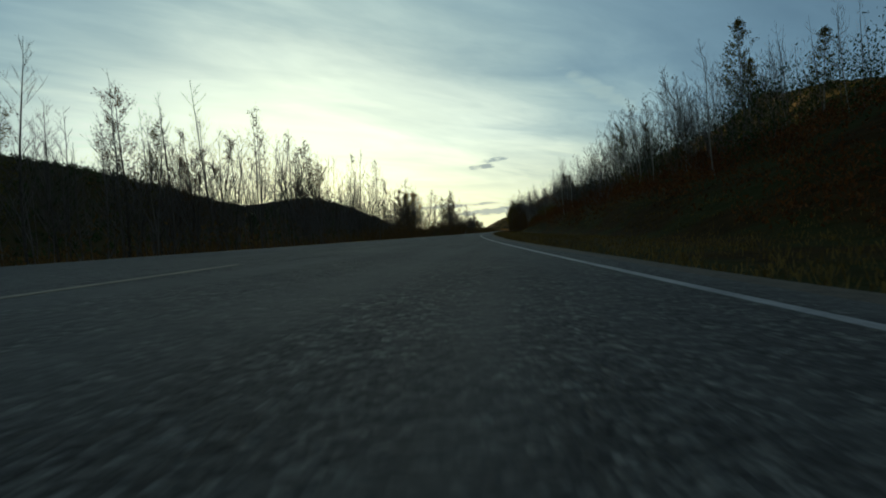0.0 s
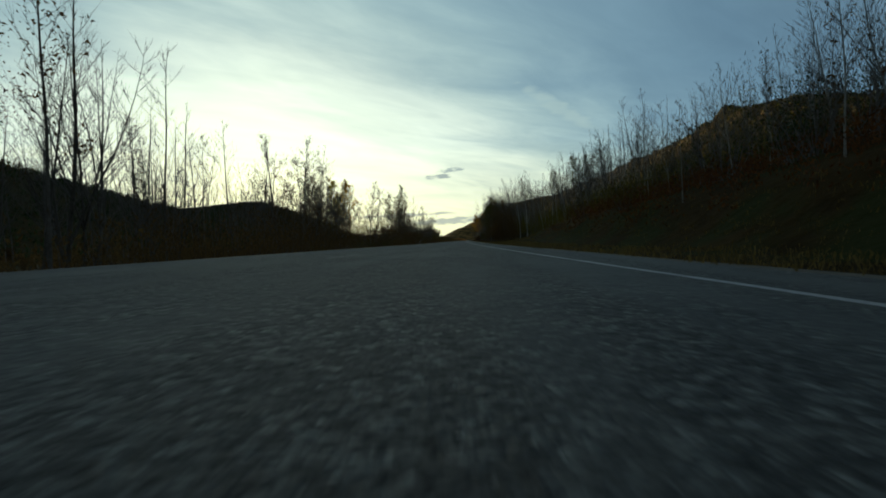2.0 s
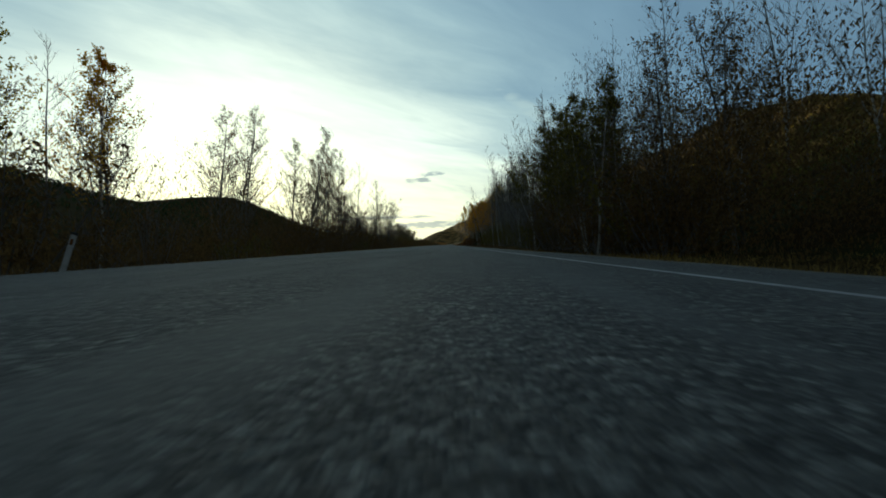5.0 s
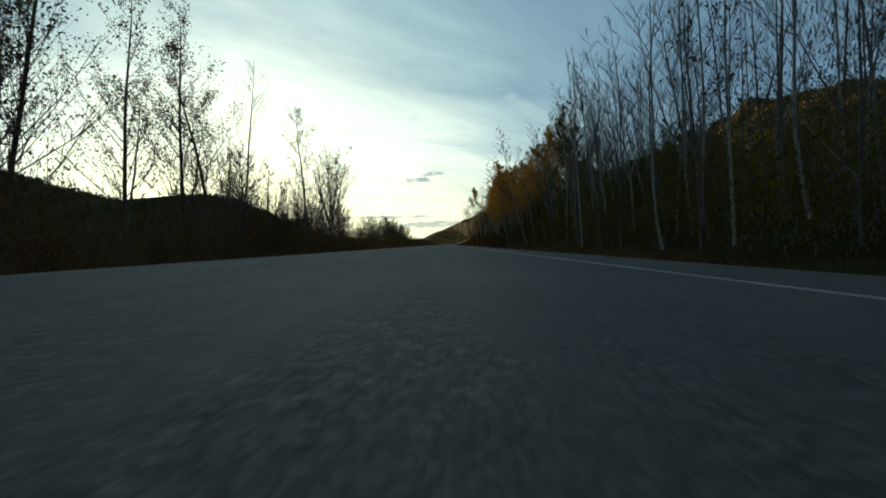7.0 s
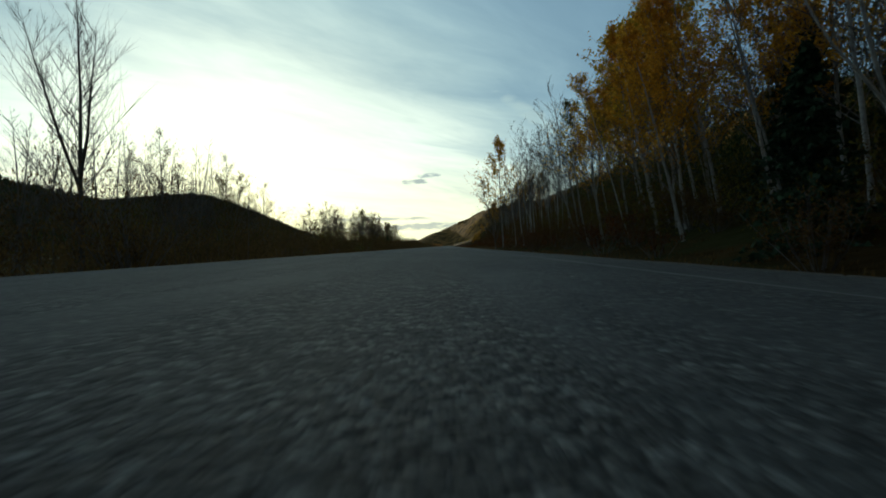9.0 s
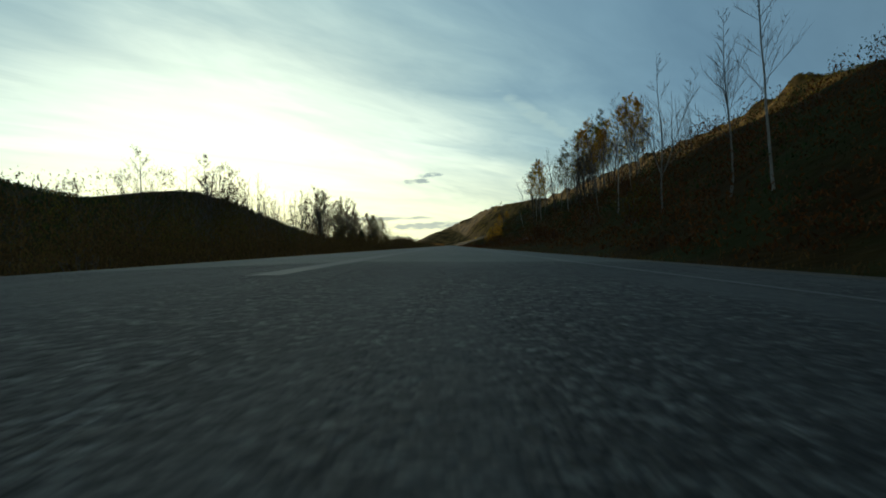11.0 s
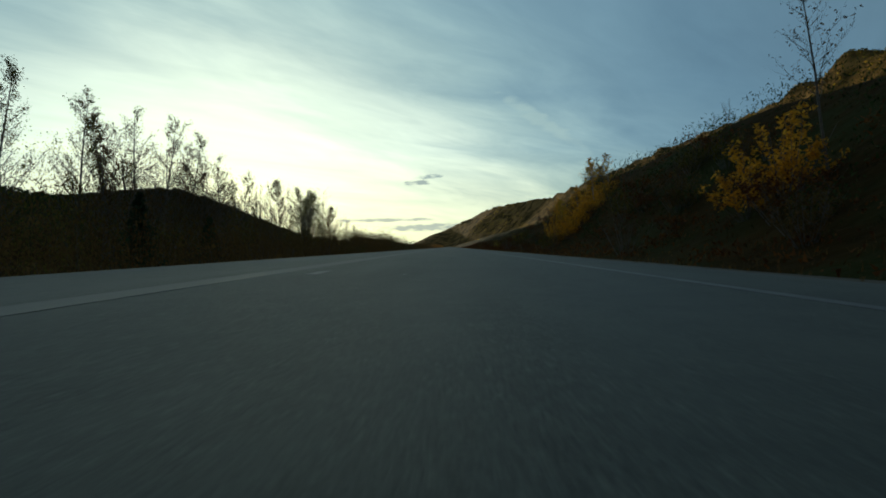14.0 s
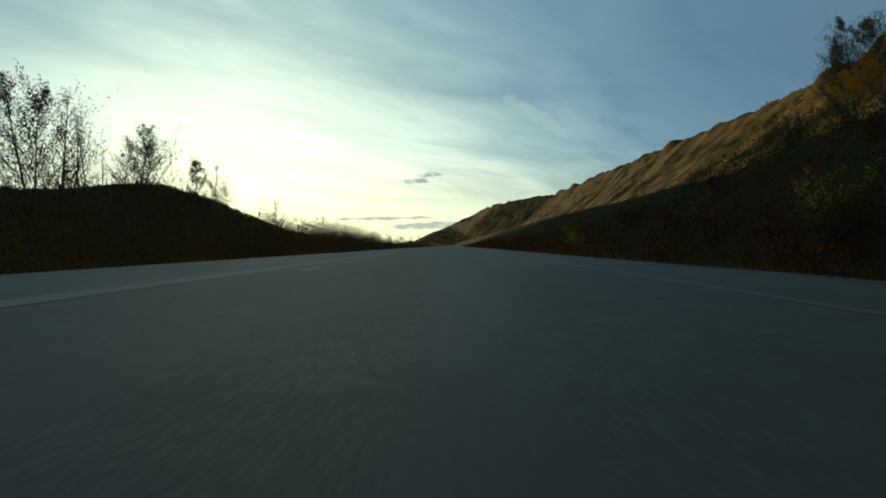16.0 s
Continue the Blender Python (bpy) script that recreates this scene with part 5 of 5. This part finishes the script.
leaf_cloud("bank_grass", spots(6500, 370, 800, 9.5, 36, 0.2, 0.5, 35), 1.9, 0.6, 18, 0.065, M_BANK_GRASS, "dull olive grass and low brush on the bank", "grass", 0.5, 15)
leaf_cloud("bank_brush", spots(520, 372, 570, 10.5, 25, 0.4, 1.0, 58), 1.5, 1.7, 75, 0.07, M_WOODS, "dark green low shrubs on the shaded bank", "brush", 0.2, 33)
leaf_cloud("bank_brush", spots(1500, 345, 800, 8.5, 19, 0.2, 0.75, 25, 1.4), 1.6, 1.1, 48, 0.075, M_RUST, "rust-brown brush covering the bank", "brush", 0.2, 5)
leaf_cloud("verge_grass", spots(6500, -10, 190, 5.0, 14, 0.5, 1.1, 26), 0.5, 0.16, 9, 0.065, M_GRASS, "dry yellow-brown verge grass", "grass", 0.9, 6)
leaf_cloud("verge_grass", spots(6000, 185, 620, 5.1, 10.5, 0.5, 1.0, 27), 0.5, 0.16, 7, 0.075, M_BROWN_LEAF, "dry brown verge grass", "grass", 0.9, 7)
leaf_cloud("verge_grass", spots(4500, 0, 620, -8.5, -5.2, 0.5, 1.0, 28), 0.45, 0.26, 7, 0.10, M_BROWN_LEAF, "dry brown verge grass", "grass", 0.9, 8)
leaf_cloud("far_woods", spots(2200, 100, 3000, -260, -55, 0.6, 1.3, 29), 2.6, 6.0, 14, 0.9, M_BROWN_LEAF, "far bare woods on the valley floor", "woods", 0.4, 9)
leaf_cloud("far_woods", spots(9500, 60, 700, 170, 520, 0.5, 1.2, 30), 3.6, 3.6, 24, 1.3, M_WOODS, "far dull green woods on the hillside", "woods", 0.3, 10)
leaf_cloud("far_woods", spots(7000, 60, 2100, -760, -235, 0.5, 1.2, 36), 3.6, 6.0, 8, 1.7, M_WOODS, "dark woods on the far western hill", "woods", 0.3, 16)
leaf_cloud("hill_brush", spots(3500, 1000, 3400, 60, 330, 0.5, 1.2, 31), 2.5, 2.5, 8, 0.9, M_YELLOW_LEAF, "golden brush on the far hillside", "woods", 0.2, 11)
leaf_cloud("hill_brush", spots(5200, 690, 1150, 150, 520, 0.5, 1.0, 59), 3.4, 1.2, 12, 0.7, M_OLIVE, "low olive brush on the sunlit ridge", "woods", 0.2, 34)
leaf_cloud("hill_brush", spots(420, 800, 1400, 300, 520, 0.3, 0.9, 57), 2.6, 1.4, 14, 0.8, M_YELLOW_LEAF, "golden brush on the sunlit ridge", "woods", 0.2, 32)
leaf_cloud("far_woods", spots(1300, 860, 1400, 310, 515, 0.3, 0.8, 34), 3.0, 1.8, 16, 0.8, M_OLIVE, "olive autumn brush on the far hillside", "woods", 0.2, 14)


# ---- small things by the road ----
def make_outcrop(x, y, wide, high, deep, seed):
    """A weathered clay face that stands out of the bank, cut by runnels."""
    bm = bmesh.new()
    bmesh.ops.create_icosphere(bm, subdivisions=4, radius=1.0)
    for v in bm.verts:
        q = v.co.copy()
        n = noise.noise((q.x * 1.6 + seed, q.y * 1.6, q.z * 0.9)) + 0.5 * noise.noise((q.x * 4 + seed, q.y * 4, q.z * 2)) + 0.25 * noise.noise((q.x * 9, q.y * 9 + seed, q.z * 6))
        q *= 1 + 0.33 * n
        v.co = Vector((q.x * deep, q.y * wide, q.z * high))
    me = bpy.data.meshes.new("clay_outcrop")
    bm.to_mesh(me)
    bm.free()
    me.materials.append(M_CLAY)
    ob = new("clay_outcrop", me)
    ob.matrix_basis = pose(centre(y) + x, y, land_z(y, x) - high * 0.75, 0, 26, 0)
    return tagged(ob, "pale weathered clay outcrop at the foot of the bank", "rock outcrop", group="outcrops on the bank")


for k, (x, y, wide, high, deep) in enumerate([(10.8, 427, 1.7, 0.55, 0.9), (11.7, 430.5, 1.3, 0.45, 0.8), (12.3, 424, 1.6, 0.55, 0.9), (10.6, 433.5, 0.9, 0.35, 0.6)]):
    make_outcrop(x, y, wide, high, deep, k * 5.3)


def make_marker(x, y, lean):
    """A knocked-over roadside marker: flat post with a cap and a reflector."""
    root = new("marker_post")
    root.matrix_basis = pose(centre(y) + x, y, land_z(y, x), 0, lean, 8)
    for name, size, z, mat, label in (("post", (0.11, 0.035, 1.05), 0.40, M_POST, ""), ("cap", (0.125, 0.05, 0.05), 0.95, M_TAR, "dark plastic cap"), ("reflector", (0.07, 0.045, 0.14), 0.78, M_RUST, "dull red reflector")):
        bm = bmesh.new()
        bmesh.ops.create_cube(bm, size=1.0, matrix=Matrix.Translation((0, 0, z)) @ Matrix.Diagonal((*size, 1)))
        bmesh.ops.bevel(bm, geom=bm.edges[:], offset=0.008, segments=2, affect="EDGES")
        me = bpy.data.meshes.new(name)
        bm.to_mesh(me)
        bm.free()
        me.materials.append(mat)
        ob = new(name, me)
        ob.parent = root
        if label:
            tagged(ob, label)
    return tagged(root, "leaning pale roadside marker post with dark cap", "marker post")


make_marker(-6.0, 175.0, 18)
